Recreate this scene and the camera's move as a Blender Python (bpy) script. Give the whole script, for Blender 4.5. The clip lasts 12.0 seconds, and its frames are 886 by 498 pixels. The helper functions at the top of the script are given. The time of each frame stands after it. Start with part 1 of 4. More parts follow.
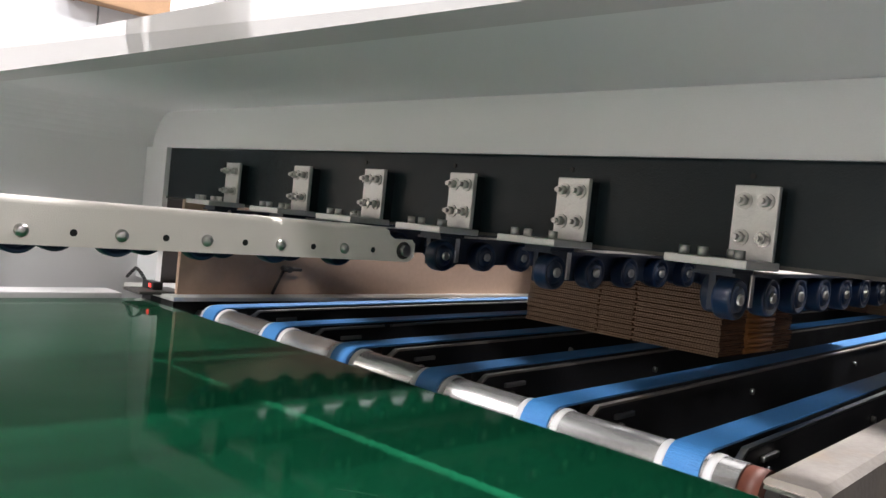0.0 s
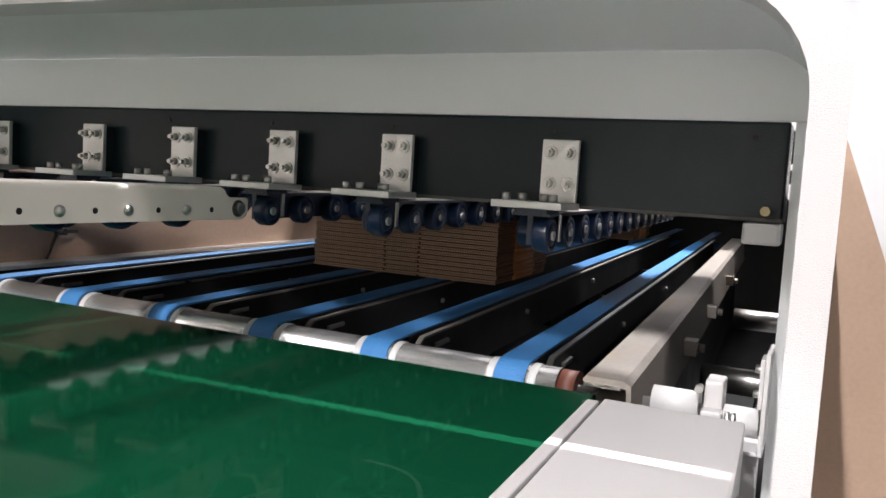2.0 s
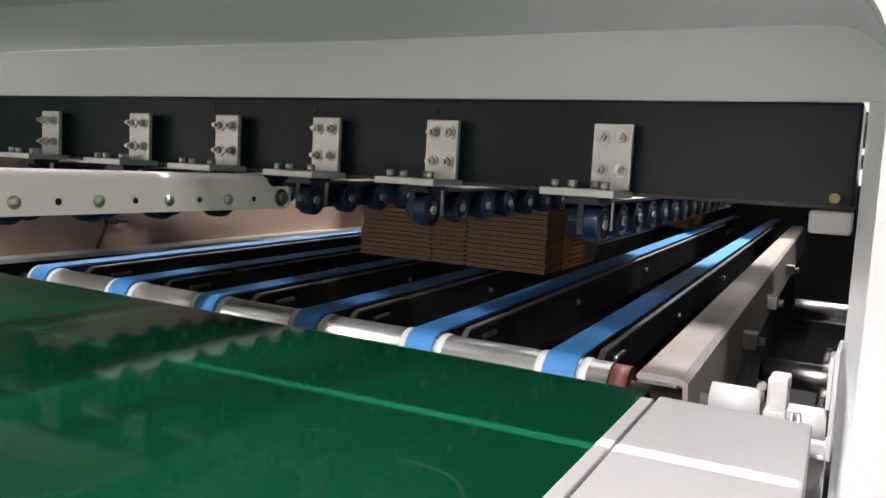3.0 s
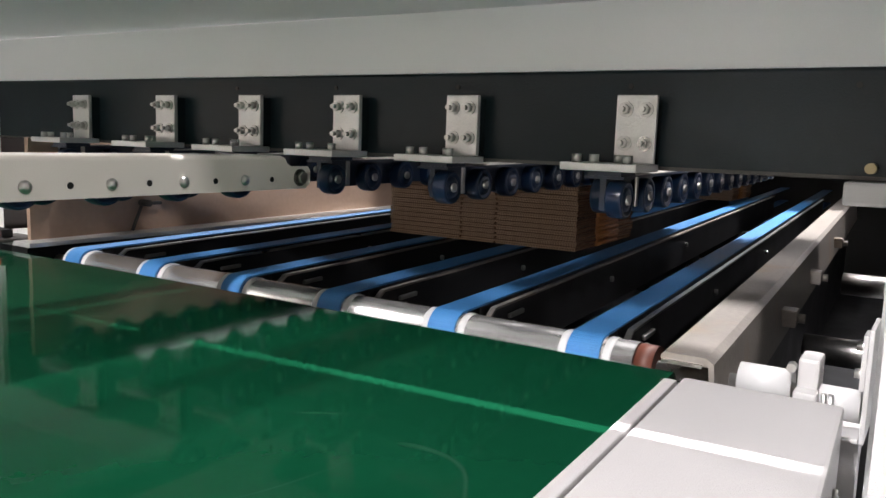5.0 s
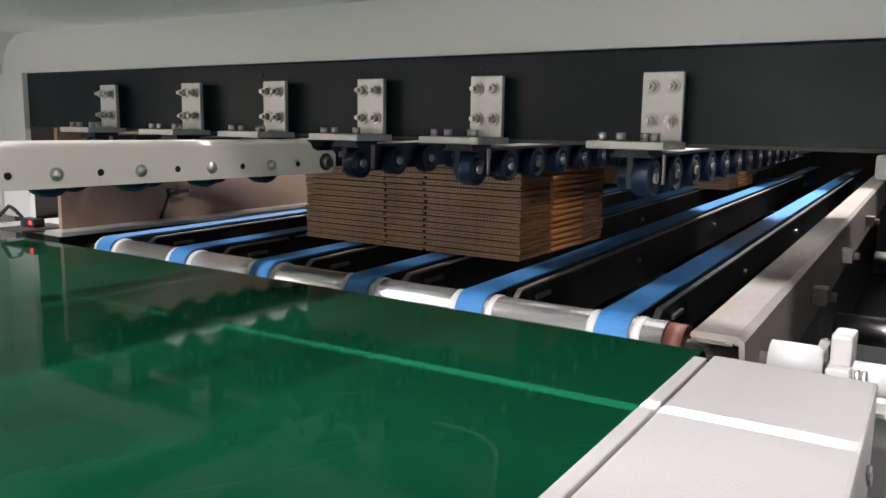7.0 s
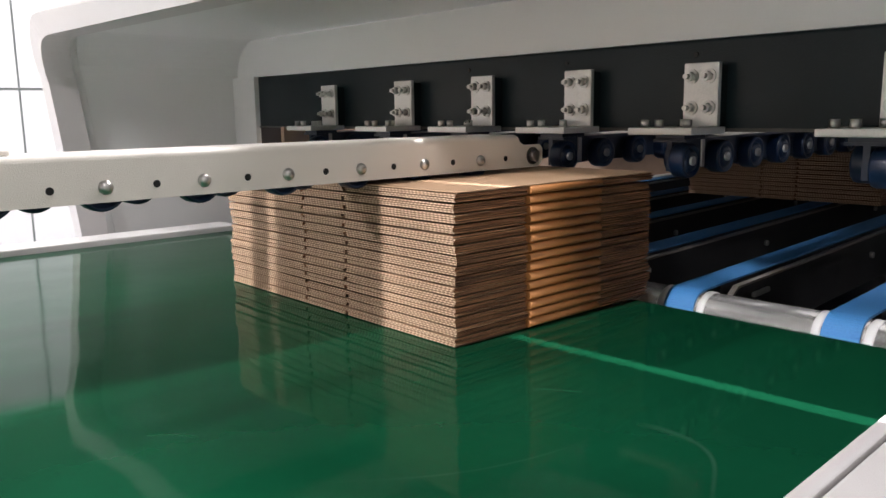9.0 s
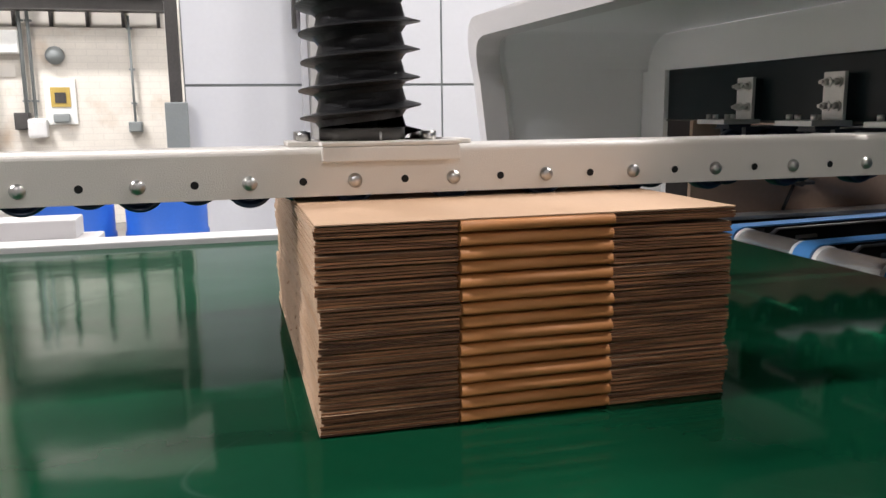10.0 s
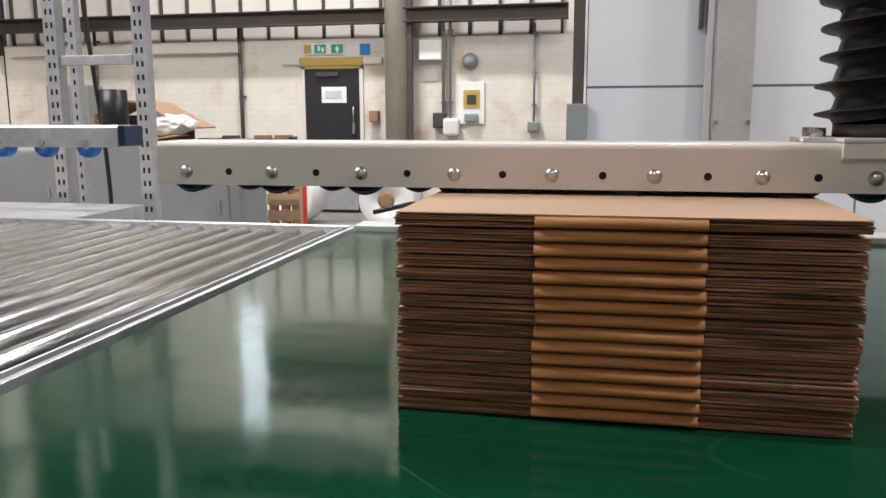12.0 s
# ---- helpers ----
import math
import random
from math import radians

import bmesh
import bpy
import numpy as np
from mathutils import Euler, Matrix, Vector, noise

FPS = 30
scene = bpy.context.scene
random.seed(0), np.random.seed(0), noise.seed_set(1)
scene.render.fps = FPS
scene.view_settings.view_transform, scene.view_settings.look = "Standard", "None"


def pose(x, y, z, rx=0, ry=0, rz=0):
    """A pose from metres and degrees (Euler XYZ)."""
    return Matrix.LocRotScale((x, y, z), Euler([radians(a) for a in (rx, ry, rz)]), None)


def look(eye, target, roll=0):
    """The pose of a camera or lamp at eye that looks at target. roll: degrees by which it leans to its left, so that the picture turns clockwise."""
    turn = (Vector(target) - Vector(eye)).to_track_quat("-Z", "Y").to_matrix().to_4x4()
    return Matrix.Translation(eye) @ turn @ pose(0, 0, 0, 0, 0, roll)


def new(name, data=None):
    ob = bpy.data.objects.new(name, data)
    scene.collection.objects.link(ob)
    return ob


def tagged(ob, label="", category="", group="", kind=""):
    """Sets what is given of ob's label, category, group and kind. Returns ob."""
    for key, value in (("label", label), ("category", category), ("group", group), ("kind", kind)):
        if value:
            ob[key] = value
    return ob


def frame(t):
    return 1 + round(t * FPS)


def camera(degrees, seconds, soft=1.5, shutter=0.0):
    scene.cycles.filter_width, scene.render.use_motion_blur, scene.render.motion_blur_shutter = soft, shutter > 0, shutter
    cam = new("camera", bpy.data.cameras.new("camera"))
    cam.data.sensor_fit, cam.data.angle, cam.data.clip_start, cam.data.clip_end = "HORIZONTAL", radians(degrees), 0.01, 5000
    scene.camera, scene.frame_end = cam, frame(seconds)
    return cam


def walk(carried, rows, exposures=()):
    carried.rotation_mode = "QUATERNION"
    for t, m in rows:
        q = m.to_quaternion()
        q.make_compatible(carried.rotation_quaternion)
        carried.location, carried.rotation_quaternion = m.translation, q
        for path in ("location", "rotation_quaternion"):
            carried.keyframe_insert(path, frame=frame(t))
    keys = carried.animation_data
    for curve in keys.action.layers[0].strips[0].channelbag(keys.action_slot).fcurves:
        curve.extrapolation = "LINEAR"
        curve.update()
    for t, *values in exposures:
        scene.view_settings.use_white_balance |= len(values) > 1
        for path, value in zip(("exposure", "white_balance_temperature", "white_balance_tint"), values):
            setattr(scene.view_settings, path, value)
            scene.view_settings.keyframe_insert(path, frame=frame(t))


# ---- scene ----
cam = camera(57.8, 12.0)
PATH = [
    (0, (0.036, -0.848, 1.278), (1.451, 0.564, 1.202), 5.8),
    (0.5, (0.019, -0.795, 1.29), (1.631, 0.384, 1.176), 5.8),
    (1, (-0.042, -0.775, 1.301), (1.686, 0.225, 1.182), 4.3),
    (1.5, (-0.1, -0.787, 1.292), (1.708, 0.064, 1.191), 3.6),
    (2, (-0.133, -0.785, 1.285), (1.667, 0.07, 1.117), 3.5),
    (2.5, (-0.123, -0.774, 1.28), (1.647, 0.139, 1.098), 3.2),
    (3, (-0.097, -0.773, 1.285), (1.644, 0.19, 1.079), 3.1),
    (5, (-0.06, -0.793, 1.287), (1.616, 0.263, 1.018), 2.0),
    (5.5, (-0.062, -0.79, 1.283), (1.612, 0.272, 1.015), 1.5),
    (6, (-0.062, -0.787, 1.284), (1.599, 0.29, 1.0), 1.2),
    (6.5, (-0.062, -0.79, 1.281), (1.587, 0.303, 0.985), 1.0),
    (8.5, (-0.068, -0.793, 1.285), (1.427, 0.492, 0.945), -0.0),
    (9, (-0.07, -0.784, 1.291), (1.243, 0.687, 0.954), -0.9),
    (9.5, (-0.075, -0.785, 1.293), (0.884, 0.938, 0.956), -0.7),
    (10, (-0.119, -0.78, 1.291), (0.387, 1.125, 0.951), -0.7),
    (10.5, (-0.165, -0.794, 1.284), (-0.233, 1.175, 0.942), -0.7),
    (11, (-0.246, -0.811, 1.284), (-0.676, 1.11, 0.93), -0.7),
    (11.5, (-0.254, -0.814, 1.285), (-0.702, 1.106, 0.95), -0.5),
    (12, (-0.248, -0.814, 1.284), (-0.638, 1.12, 0.957), -0.2),
]
walk(cam, [(t, look(eye, target, roll)) for t, eye, target, roll in PATH],
     exposures=[(0, 1.3), (1.0, 1.48), (1.6, 1.22), (2.5, 1.28), (8.0, 1.32), (9.0, 1.05), (10.0, 0.42), (11.0, 0.03), (12.0, -0.05)])

# world: a dim closed hall, lit by unseen ceiling lights
world = bpy.data.worlds.new("hall_air")
scene.world = world
world.use_nodes = True
world.node_tree.nodes["Background"].inputs[0].default_value = (0.9, 0.95, 1.0, 1)
world.node_tree.nodes["Background"].inputs[1].default_value = 0.03


def hall_lamp(x, y, z, sx, sy, watts, colour=(1.0, 0.965, 0.985)):
    d = bpy.data.lights.new("hall_light", "AREA")
    d.shape, d.size, d.size_y, d.energy, d.color = "RECTANGLE", sx, sy, watts, colour
    ob = new("hall_light", d)
    ob.matrix_world = pose(x, y, z)
    return ob


# unseen tube lights, several added as fill for walls and machine: x, y, length, width, watts
HALL_LIGHTS = ((-5.3, 0.02, 1.5, 0.07, 420), (-8.0, 0.02, 1.2, 0.07, 450), (5.0, 3.4, 1.5, 0.35, 330), (4.8, -0.6, 1.5, 0.35, 400),
               (0.6, 4.4, 1.5, 0.35, 170), (-3.5, 7.0, 1.5, 0.35, 560), (0.6265, 0.04, 0.02, 0.40, 800), (-2.0, -7.2, 1.2, 0.40, 150))
for lx, ly, lsx, lsy, lw in HALL_LIGHTS:
    hall_lamp(lx, ly, 7.35, lsx, lsy, lw)


# ---- materials ----
def mat(name, colour, rough=0.5, metal=0.0, vary=0.12, size=8.0, bump=0.0, fine=60.0, coat=0.0, spots=None, spot_size=3.0):
    """A painted, moulded or metal surface with broad mottling, fine grain and relief."""
    m = bpy.data.materials.new(name)
    m.use_nodes = True
    nt = m.node_tree
    b = nt.nodes["Principled BSDF"]
    b.inputs["Metallic"].default_value = metal
    b.inputs["Coat Weight"].default_value = coat
    b.inputs["Coat Roughness"].default_value = 0.08
    tc = nt.nodes.new("ShaderNodeTexCoord")
    n1 = nt.nodes.new("ShaderNodeTexNoise")
    n1.inputs["Scale"].default_value, n1.inputs["Detail"].default_value = size, 5
    nt.links.new(tc.outputs["Object"], n1.inputs["Vector"])
    n2 = nt.nodes.new("ShaderNodeTexNoise")
    n2.inputs["Scale"].default_value, n2.inputs["Detail"].default_value = fine, 4
    nt.links.new(tc.outputs["Object"], n2.inputs["Vector"])
    ramp = nt.nodes.new("ShaderNodeValToRGB")
    ramp.color_ramp.elements[0].position, ramp.color_ramp.elements[1].position = 0.3, 0.7
    dark = [c * (1 - vary) for c in colour]
    light = [min(1, c * (1 + vary)) for c in colour]
    ramp.color_ramp.elements[0].color, ramp.color_ramp.elements[1].color = (*dark, 1), (*light, 1)
    mixv = nt.nodes.new("ShaderNodeMath")
    mixv.operation = "MULTIPLY_ADD"
    nt.links.new(n2.outputs["Fac"], mixv.inputs[0])
    mixv.inputs[1].default_value = 0.4
    half = nt.nodes.new("ShaderNodeMath")
    half.operation = "MULTIPLY"
    half.inputs[1].default_value = 0.6
    nt.links.new(n1.outputs["Fac"], half.inputs[0])
    nt.links.new(half.outputs[0], mixv.inputs[2])
    nt.links.new(mixv.outputs[0], ramp.inputs[0])
    colour_out = ramp.outputs[0]
    if spots:
        n3 = nt.nodes.new("ShaderNodeTexNoise")
        n3.inputs["Scale"].default_value, n3.inputs["Detail"].default_value = spot_size, 8
        nt.links.new(tc.outputs["Object"], n3.inputs["Vector"])
        r3 = nt.nodes.new("ShaderNodeValToRGB")
        r3.color_ramp.elements[0].position, r3.color_ramp.elements[1].position = 0.56, 0.72
        nt.links.new(n3.outputs["Fac"], r3.inputs[0])
        mx = nt.nodes.new("ShaderNodeMix")
        mx.data_type = "RGBA"
        nt.links.new(r3.outputs[0], mx.inputs["Factor"])
        nt.links.new(colour_out, mx.inputs["A"])
        mx.inputs["B"].default_value = (*spots, 1)
        colour_out = mx.outputs["Result"]
    nt.links.new(colour_out, b.inputs["Base Color"])
    rr = nt.nodes.new("ShaderNodeMapRange")
    rr.inputs["To Min"].default_value, rr.inputs["To Max"].default_value = rough * 0.75, min(1, rough * 1.25)
    nt.links.new(n1.outputs["Fac"], rr.inputs["Value"])
    nt.links.new(rr.outputs[0], b.inputs["Roughness"])
    if bump:
        bn = nt.nodes.new("ShaderNodeBump")
        bn.inputs["Strength"].default_value, bn.inputs["Distance"].default_value = bump, 0.002
        nt.links.new(n2.outputs["Fac"], bn.inputs["Height"])
        nt.links.new(bn.outputs[0], b.inputs["Normal"])
    return m


def coursed(m, w, h):
    """Add faint painted-over brick joints to a wall's paint."""
    nt = m.node_tree
    b = nt.nodes["Principled BSDF"]
    tc = nt.nodes.new("ShaderNodeTexCoord")
    mp = nt.nodes.new("ShaderNodeMapping")
    mp.inputs["Rotation"].default_value = (radians(90), 0, 0)
    nt.links.new(tc.outputs["Object"], mp.inputs[0])
    br = nt.nodes.new("ShaderNodeTexBrick")
    br.inputs["Scale"].default_value, br.inputs["Mortar Size"].default_value = 1.0, 0.008
    br.inputs["Brick Width"].default_value, br.inputs["Row Height"].default_value = w, h
    for key, v in (("Color1", 1.0), ("Color2", 0.97), ("Mortar", 0.91)):
        br.inputs[key].default_value = (v, v * 0.99, v * 0.97, 1)
    nt.links.new(mp.outputs[0], br.inputs["Vector"])
    mx = nt.nodes.new("ShaderNodeMix")
    mx.data_type, mx.blend_type = "RGBA", "MULTIPLY"
    mx.inputs["Factor"].default_value = 1.0
    nt.links.new(b.inputs["Base Color"].links[0].from_socket, mx.inputs["A"])
    nt.links.new(br.outputs["Color"], mx.inputs["B"])
    nt.links.new(mx.outputs["Result"], b.inputs["Base Color"])
    return m


def flat_glow(name, colour, strength):
    m = bpy.data.materials.new(name)
    m.use_nodes = True
    b = m.node_tree.nodes["Principled BSDF"]
    b.inputs["Base Color"].default_value = (*colour, 1)
    b.inputs["Emission Color"].default_value = (*colour, 1)
    b.inputs["Emission Strength"].default_value = strength
    return m


def belt_green():
    """Glossy PVC: shallow waves in the sheet, curved scratches, and a brushed, hazy stretch towards the discharge end."""
    m = mat("green_pvc", (0.0023, 0.0345, 0.0152), 0.06, 0, 0.10, 2.0)
    nt = m.node_tree
    b = nt.nodes["Principled BSDF"]
    tc = nt.nodes.new("ShaderNodeTexCoord")

    def noise_on(scale, detail, stretch):
        mp = nt.nodes.new("ShaderNodeMapping")
        mp.inputs["Scale"].default_value = stretch
        nt.links.new(tc.outputs["Object"], mp.inputs[0])
        n = nt.nodes.new("ShaderNodeTexNoise")
        n.inputs["Scale"].default_value, n.inputs["Detail"].default_value = scale, detail
        nt.links.new(mp.outputs[0], n.inputs["Vector"])
        return n.outputs["Fac"]

    def ranged(value, a, b_, c, d):
        r = nt.nodes.new("ShaderNodeMapRange")
        for key, v in (("From Min", a), ("From Max", b_), ("To Min", c), ("To Max", d)):
            r.inputs[key].default_value = v
        nt.links.new(value, r.inputs["Value"])
        return r.outputs[0]

    def calc(op, a, b_):
        c = nt.nodes.new("ShaderNodeMath")
        c.operation = op
        for k, v in enumerate((a, b_)):
            if isinstance(v, float):
                c.inputs[k].default_value = v
            else:
                nt.links.new(v, c.inputs[k])
        return c.outputs[0]

    sep = nt.nodes.new("ShaderNodeSeparateXYZ")
    nt.links.new(tc.outputs["Object"], sep.inputs[0])
    brushed = noise_on(3, 6, (160, 4, 1))
    worn = ranged(calc("ADD", sep.outputs["X"], calc("MULTIPLY", noise_on(5, 3, (1, 1, 1)), 0.5)), -0.05, -0.5, 0.0, 1.0)
    nt.links.new(ranged(worn, 0.0, 1.0, 0.05, 0.50), b.inputs["Specular IOR Level"])
    haze = calc("MULTIPLY", worn, ranged(brushed, 0.35, 0.7, 0.01, 0.10))
    # thin curved scratches follow the level lines of a broad noise, broken by a second one
    line = ranged(calc("ABSOLUTE", calc("SUBTRACT", noise_on(2.3, 0.5, (1, 1.6, 1)), 0.5), 0.0), 0.0, 0.0035, 1.0, 0.0)
    line = calc("MULTIPLY", line, ranged(noise_on(7, 2, (1, 1, 1)), 0.50, 0.62, 0.0, 1.0))
    rough = calc("ADD", calc("ADD", haze, ranged(noise_on(4, 3, (1, 2, 1)), 0.3, 0.7, 0.045, 0.085)), calc("MULTIPLY", line, 0.10))
    nt.links.new(rough, b.inputs["Roughness"])
    mx = nt.nodes.new("ShaderNodeMix")
    mx.data_type = "RGBA"
    nt.links.new(calc("MULTIPLY", line, 0.05), mx.inputs["Factor"])
    nt.links.new(b.inputs["Base Color"].links[0].from_socket, mx.inputs["A"])
    mx.inputs["B"].default_value = (0.20, 0.30, 0.26, 1)
    nt.links.new(mx.outputs["Result"], b.inputs["Base Color"])
    bn = nt.nodes.new("ShaderNodeBump")
    bn.inputs["Strength"].default_value, bn.inputs["Distance"].default_value = 0.22, 0.004
    nt.links.new(calc("ADD", noise_on(3.2, 1.0, (0.9, 2.2, 1)), calc("MULTIPLY", noise_on(13, 1.0, (1, 1, 1)), 0.30)), bn.inputs["Height"])
    nt.links.new(bn.outputs[0], b.inputs["Normal"])
    return m


def flute(name, light, dark, along):
    """Cut edge of corrugated board: rows of small flutes along one axis."""
    m = bpy.data.materials.new(name)
    m.use_nodes = True
    nt = m.node_tree
    b = nt.nodes["Principled BSDF"]
    b.inputs["Roughness"].default_value = 0.85
    tc = nt.nodes.new("ShaderNodeTexCoord")
    w = nt.nodes.new("ShaderNodeTexWave")
    w.bands_direction = along
    w.inputs["Scale"].default_value, w.inputs["Distortion"].default_value = 48, 1.2
    info = nt.nodes.new("ShaderNodeObjectInfo")
    mp = nt.nodes.new("ShaderNodeMapping")
    nt.links.new(tc.outputs["Object"], mp.inputs[0])
    nt.links.new(info.outputs["Random"], mp.inputs["Location"])
    nt.links.new(mp.outputs[0], w.inputs["Vector"])
    n = nt.nodes.new("ShaderNodeTexNoise")
    n.inputs["Scale"].default_value, n.inputs["Detail"].default_value = 90, 4
    nt.links.new(tc.outputs["Object"], n.inputs["Vector"])
    mul = nt.nodes.new("ShaderNodeMath")
    mul.operation = "MULTIPLY"
    nt.links.new(w.outputs["Fac"], mul.inputs[0])
    nt.links.new(n.outputs["Fac"], mul.inputs[1])
    ramp = nt.nodes.new("ShaderNodeValToRGB")
    ramp.color_ramp.elements[0].position, ramp.color_ramp.elements[1].position = 0.08, 0.45
    ramp.color_ramp.elements[0].color, ramp.color_ramp.elements[1].color = (*dark, 1), (*light, 1)
    nt.links.new(mul.outputs[0], ramp.inputs[0])
    nt.links.new(ramp.outputs[0], b.inputs["Base Color"])
    bn = nt.nodes.new("ShaderNodeBump")
    bn.inputs["Strength"].default_value, bn.inputs["Distance"].default_value = 0.6, 0.001
    nt.links.new(mul.outputs[0], bn.inputs["Height"])
    nt.links.new(bn.outputs[0], b.inputs["Normal"])
    return m


def liner_edge(name):
    """Long cut edge of a board: streaks along the sheet, near-black to paint the shaded gaps between plies, paler where
    the liner has frayed.
    """
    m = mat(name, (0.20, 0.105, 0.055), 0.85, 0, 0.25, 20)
    nt = m.node_tree
    tc = nt.nodes.new("ShaderNodeTexCoord")
    mp = nt.nodes.new("ShaderNodeMapping")
    mp.inputs["Scale"].default_value = (9, 60, 420)
    nt.links.new(tc.outputs["Object"], mp.inputs[0])
    info = nt.nodes.new("ShaderNodeObjectInfo")
    off = nt.nodes.new("ShaderNodeMath")
    off.operation = "MULTIPLY"
    off.inputs[1].default_value = 61.0
    nt.links.new(info.outputs["Random"], off.inputs[0])
    nt.links.new(off.outputs[0], mp.inputs["Location"])
    n = nt.nodes.new("ShaderNodeTexNoise")
    n.inputs["Scale"].default_value, n.inputs["Detail"].default_value = 1.6, 5
    nt.links.new(mp.outputs[0], n.inputs["Vector"])
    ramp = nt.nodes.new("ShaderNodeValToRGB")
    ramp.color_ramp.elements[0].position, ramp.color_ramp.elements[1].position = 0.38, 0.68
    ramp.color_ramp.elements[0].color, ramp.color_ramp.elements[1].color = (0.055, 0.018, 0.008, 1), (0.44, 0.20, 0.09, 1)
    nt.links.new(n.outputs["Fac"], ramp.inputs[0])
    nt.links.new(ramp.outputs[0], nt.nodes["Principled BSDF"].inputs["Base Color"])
    return m


GREEN = belt_green()
BLUE = mat("blue_belt_fabric", (0.045, 0.20, 0.47), 0.6, 0, 0.14, 10, 0.5, 420)
HOOD = mat("hood_paint_light_grey", (0.74, 0.75, 0.75), 0.32, 0, 0.03, 3, 0.15, 500)
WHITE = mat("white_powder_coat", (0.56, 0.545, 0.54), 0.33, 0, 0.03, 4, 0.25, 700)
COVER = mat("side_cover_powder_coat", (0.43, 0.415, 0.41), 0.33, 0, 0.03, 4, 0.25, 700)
ARMW = mat("warm_white_enamel", (0.72, 0.68, 0.62), 0.3, 0, 0.03, 4, 0.2, 700)
DARK = mat("dark_slate_paint", (0.010, 0.0175, 0.0215), 0.22, 0, 0.15, 6, 0.2, 400)
DARK.node_tree.nodes["Principled BSDF"].inputs["Specular IOR Level"].default_value = 0.2
BLACK = mat("black_painted_steel", (0.012, 0.012, 0.013), 0.42, 0, 0.3, 10, 0.2, 200)
STEEL = mat("zinc_plated_steel", (0.55, 0.54, 0.52), 0.3, 1.0, 0.15, 12, 0.3, 200)
ALU = mat("milled_aluminium_plate", (0.68, 0.67, 0.65), 0.42, 0.55, 0.08, 14, 0.3, 300)
ROLLER = mat("conveyor_roller_steel", (0.68, 0.68, 0.67), 0.2, 1.0, 0.06, 10)
SATIN = mat("satin_aluminium_roller", (0.80, 0.79, 0.77), 0.24, 0.85, 0.06, 10, 0.1, 200)
WHEEL = mat("navy_nylon_wheel", (0.004, 0.015, 0.046), 0.32, 0, 0.12, 20)
WHEEL2 = mat("bright_blue_nylon_wheel", (0.02, 0.17, 0.52), 0.35, 0, 0.1, 20)
NAVY = mat("navy_black_channel", (0.012, 0.02, 0.04), 0.35, 0, 0.15, 12)
RAIL = mat("worn_rail_steel", (0.30, 0.27, 0.24), 0.48, 0.35, 0.2, 6, 0.3, 120, spots=(0.34, 0.26, 0.19), spot_size=7)
TAN = mat("tan_side_board", (0.42, 0.29, 0.21), 0.55, 0, 0.1, 3, 0.2, 80)
KRAFT = mat("kraft_board_face", (0.37, 0.235, 0.14), 0.72, 0, 0.07, 7, 0.25, 160)
FOLD = mat("kraft_board_fold", (0.43, 0.178, 0.055), 0.6, 0, 0.08, 9, 0.3, 140)
EDGE_X = flute("corrugated_edge_across", (0.56, 0.40, 0.275), (0.26, 0.16, 0.10), "Y")
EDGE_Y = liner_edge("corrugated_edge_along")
COLLAR = mat("white_plastic_collar", (0.58, 0.575, 0.57), 0.4, 0, 0.04)
RUST = mat("red_oxide_end_cap", (0.11, 0.03, 0.016), 0.6, 0, 0.3, 30)
RUBBER = mat("black_bellows_fabric", (0.010, 0.010, 0.011), 0.42, 0, 0.3, 30, 0.5, 120)
BRICK = coursed(mat("cream_painted_brick", (0.74, 0.70, 0.63), 0.75, 0, 0.08, 3, 0.6, 40, spots=(0.55, 0.44, 0.33), spot_size=1.3), 0.30, 0.10)
PANEL = mat("white_insulated_panel", (0.60, 0.605, 0.62), 0.5, 0, 0.03, 1.5, 0.1, 30)
FLOOR = mat("worn_grey_concrete", (0.22, 0.21, 0.20), 0.45, 0, 0.2, 1.2, 0.4, 25, spots=(0.14, 0.13, 0.12), spot_size=2)
CONC = mat("grey_steel_column", (0.36, 0.35, 0.33), 0.5, 0.2, 0.12, 3, 0.3, 30)
GALV = mat("galvanised_steel", (0.52, 0.53, 0.54), 0.42, 0.7, 0.18, 14, 0.2, 60)
GREYP = mat("grey_cabinet_paint", (0.23, 0.25, 0.245), 0.45, 0, 0.1, 3)
DOORP = mat("black_door_paint", (0.018, 0.018, 0.02), 0.4, 0, 0.2, 4)
YELLOW = mat("faded_yellow_paint", (0.48, 0.34, 0.08), 0.6, 0, 0.15, 6)
SIGNG = mat("safety_green_sign", (0.02, 0.33, 0.25), 0.5, 0, 0.05)
SIGNB = mat("mandatory_blue_sign", (0.02, 0.20, 0.50), 0.5, 0, 0.05)
PAPER = mat("white_paper", (0.80, 0.80, 0.76), 0.7, 0, 0.05)
CLAD = mat("cream_wall_cladding", (0.68, 0.64, 0.57), 0.6, 0, 0.08, 2)
ROOFING = mat("dull_grey_roof_sheet", (0.10, 0.10, 0.10), 0.7, 0, 0.15, 1.5)
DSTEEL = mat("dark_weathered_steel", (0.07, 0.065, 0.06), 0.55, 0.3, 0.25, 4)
DRUM = mat("blue_plastic_drum", (0.02, 0.11, 0.48), 0.38, 0, 0.08, 5)
CARD = mat("brown_card", (0.30, 0.18, 0.10), 0.8, 0, 0.15, 6)
BRASS = mat("dull_brass", (0.28, 0.24, 0.14), 0.4, 0.8, 0.1, 20)
# cream taken darker to hold the column's shading, plus random stain spots
COLP = mat("shaded_column_paint", (0.42, 0.38, 0.30), 0.6, 0, 0.12, 2, 0.2, 40, spots=(0.30, 0.25, 0.18), spot_size=2)
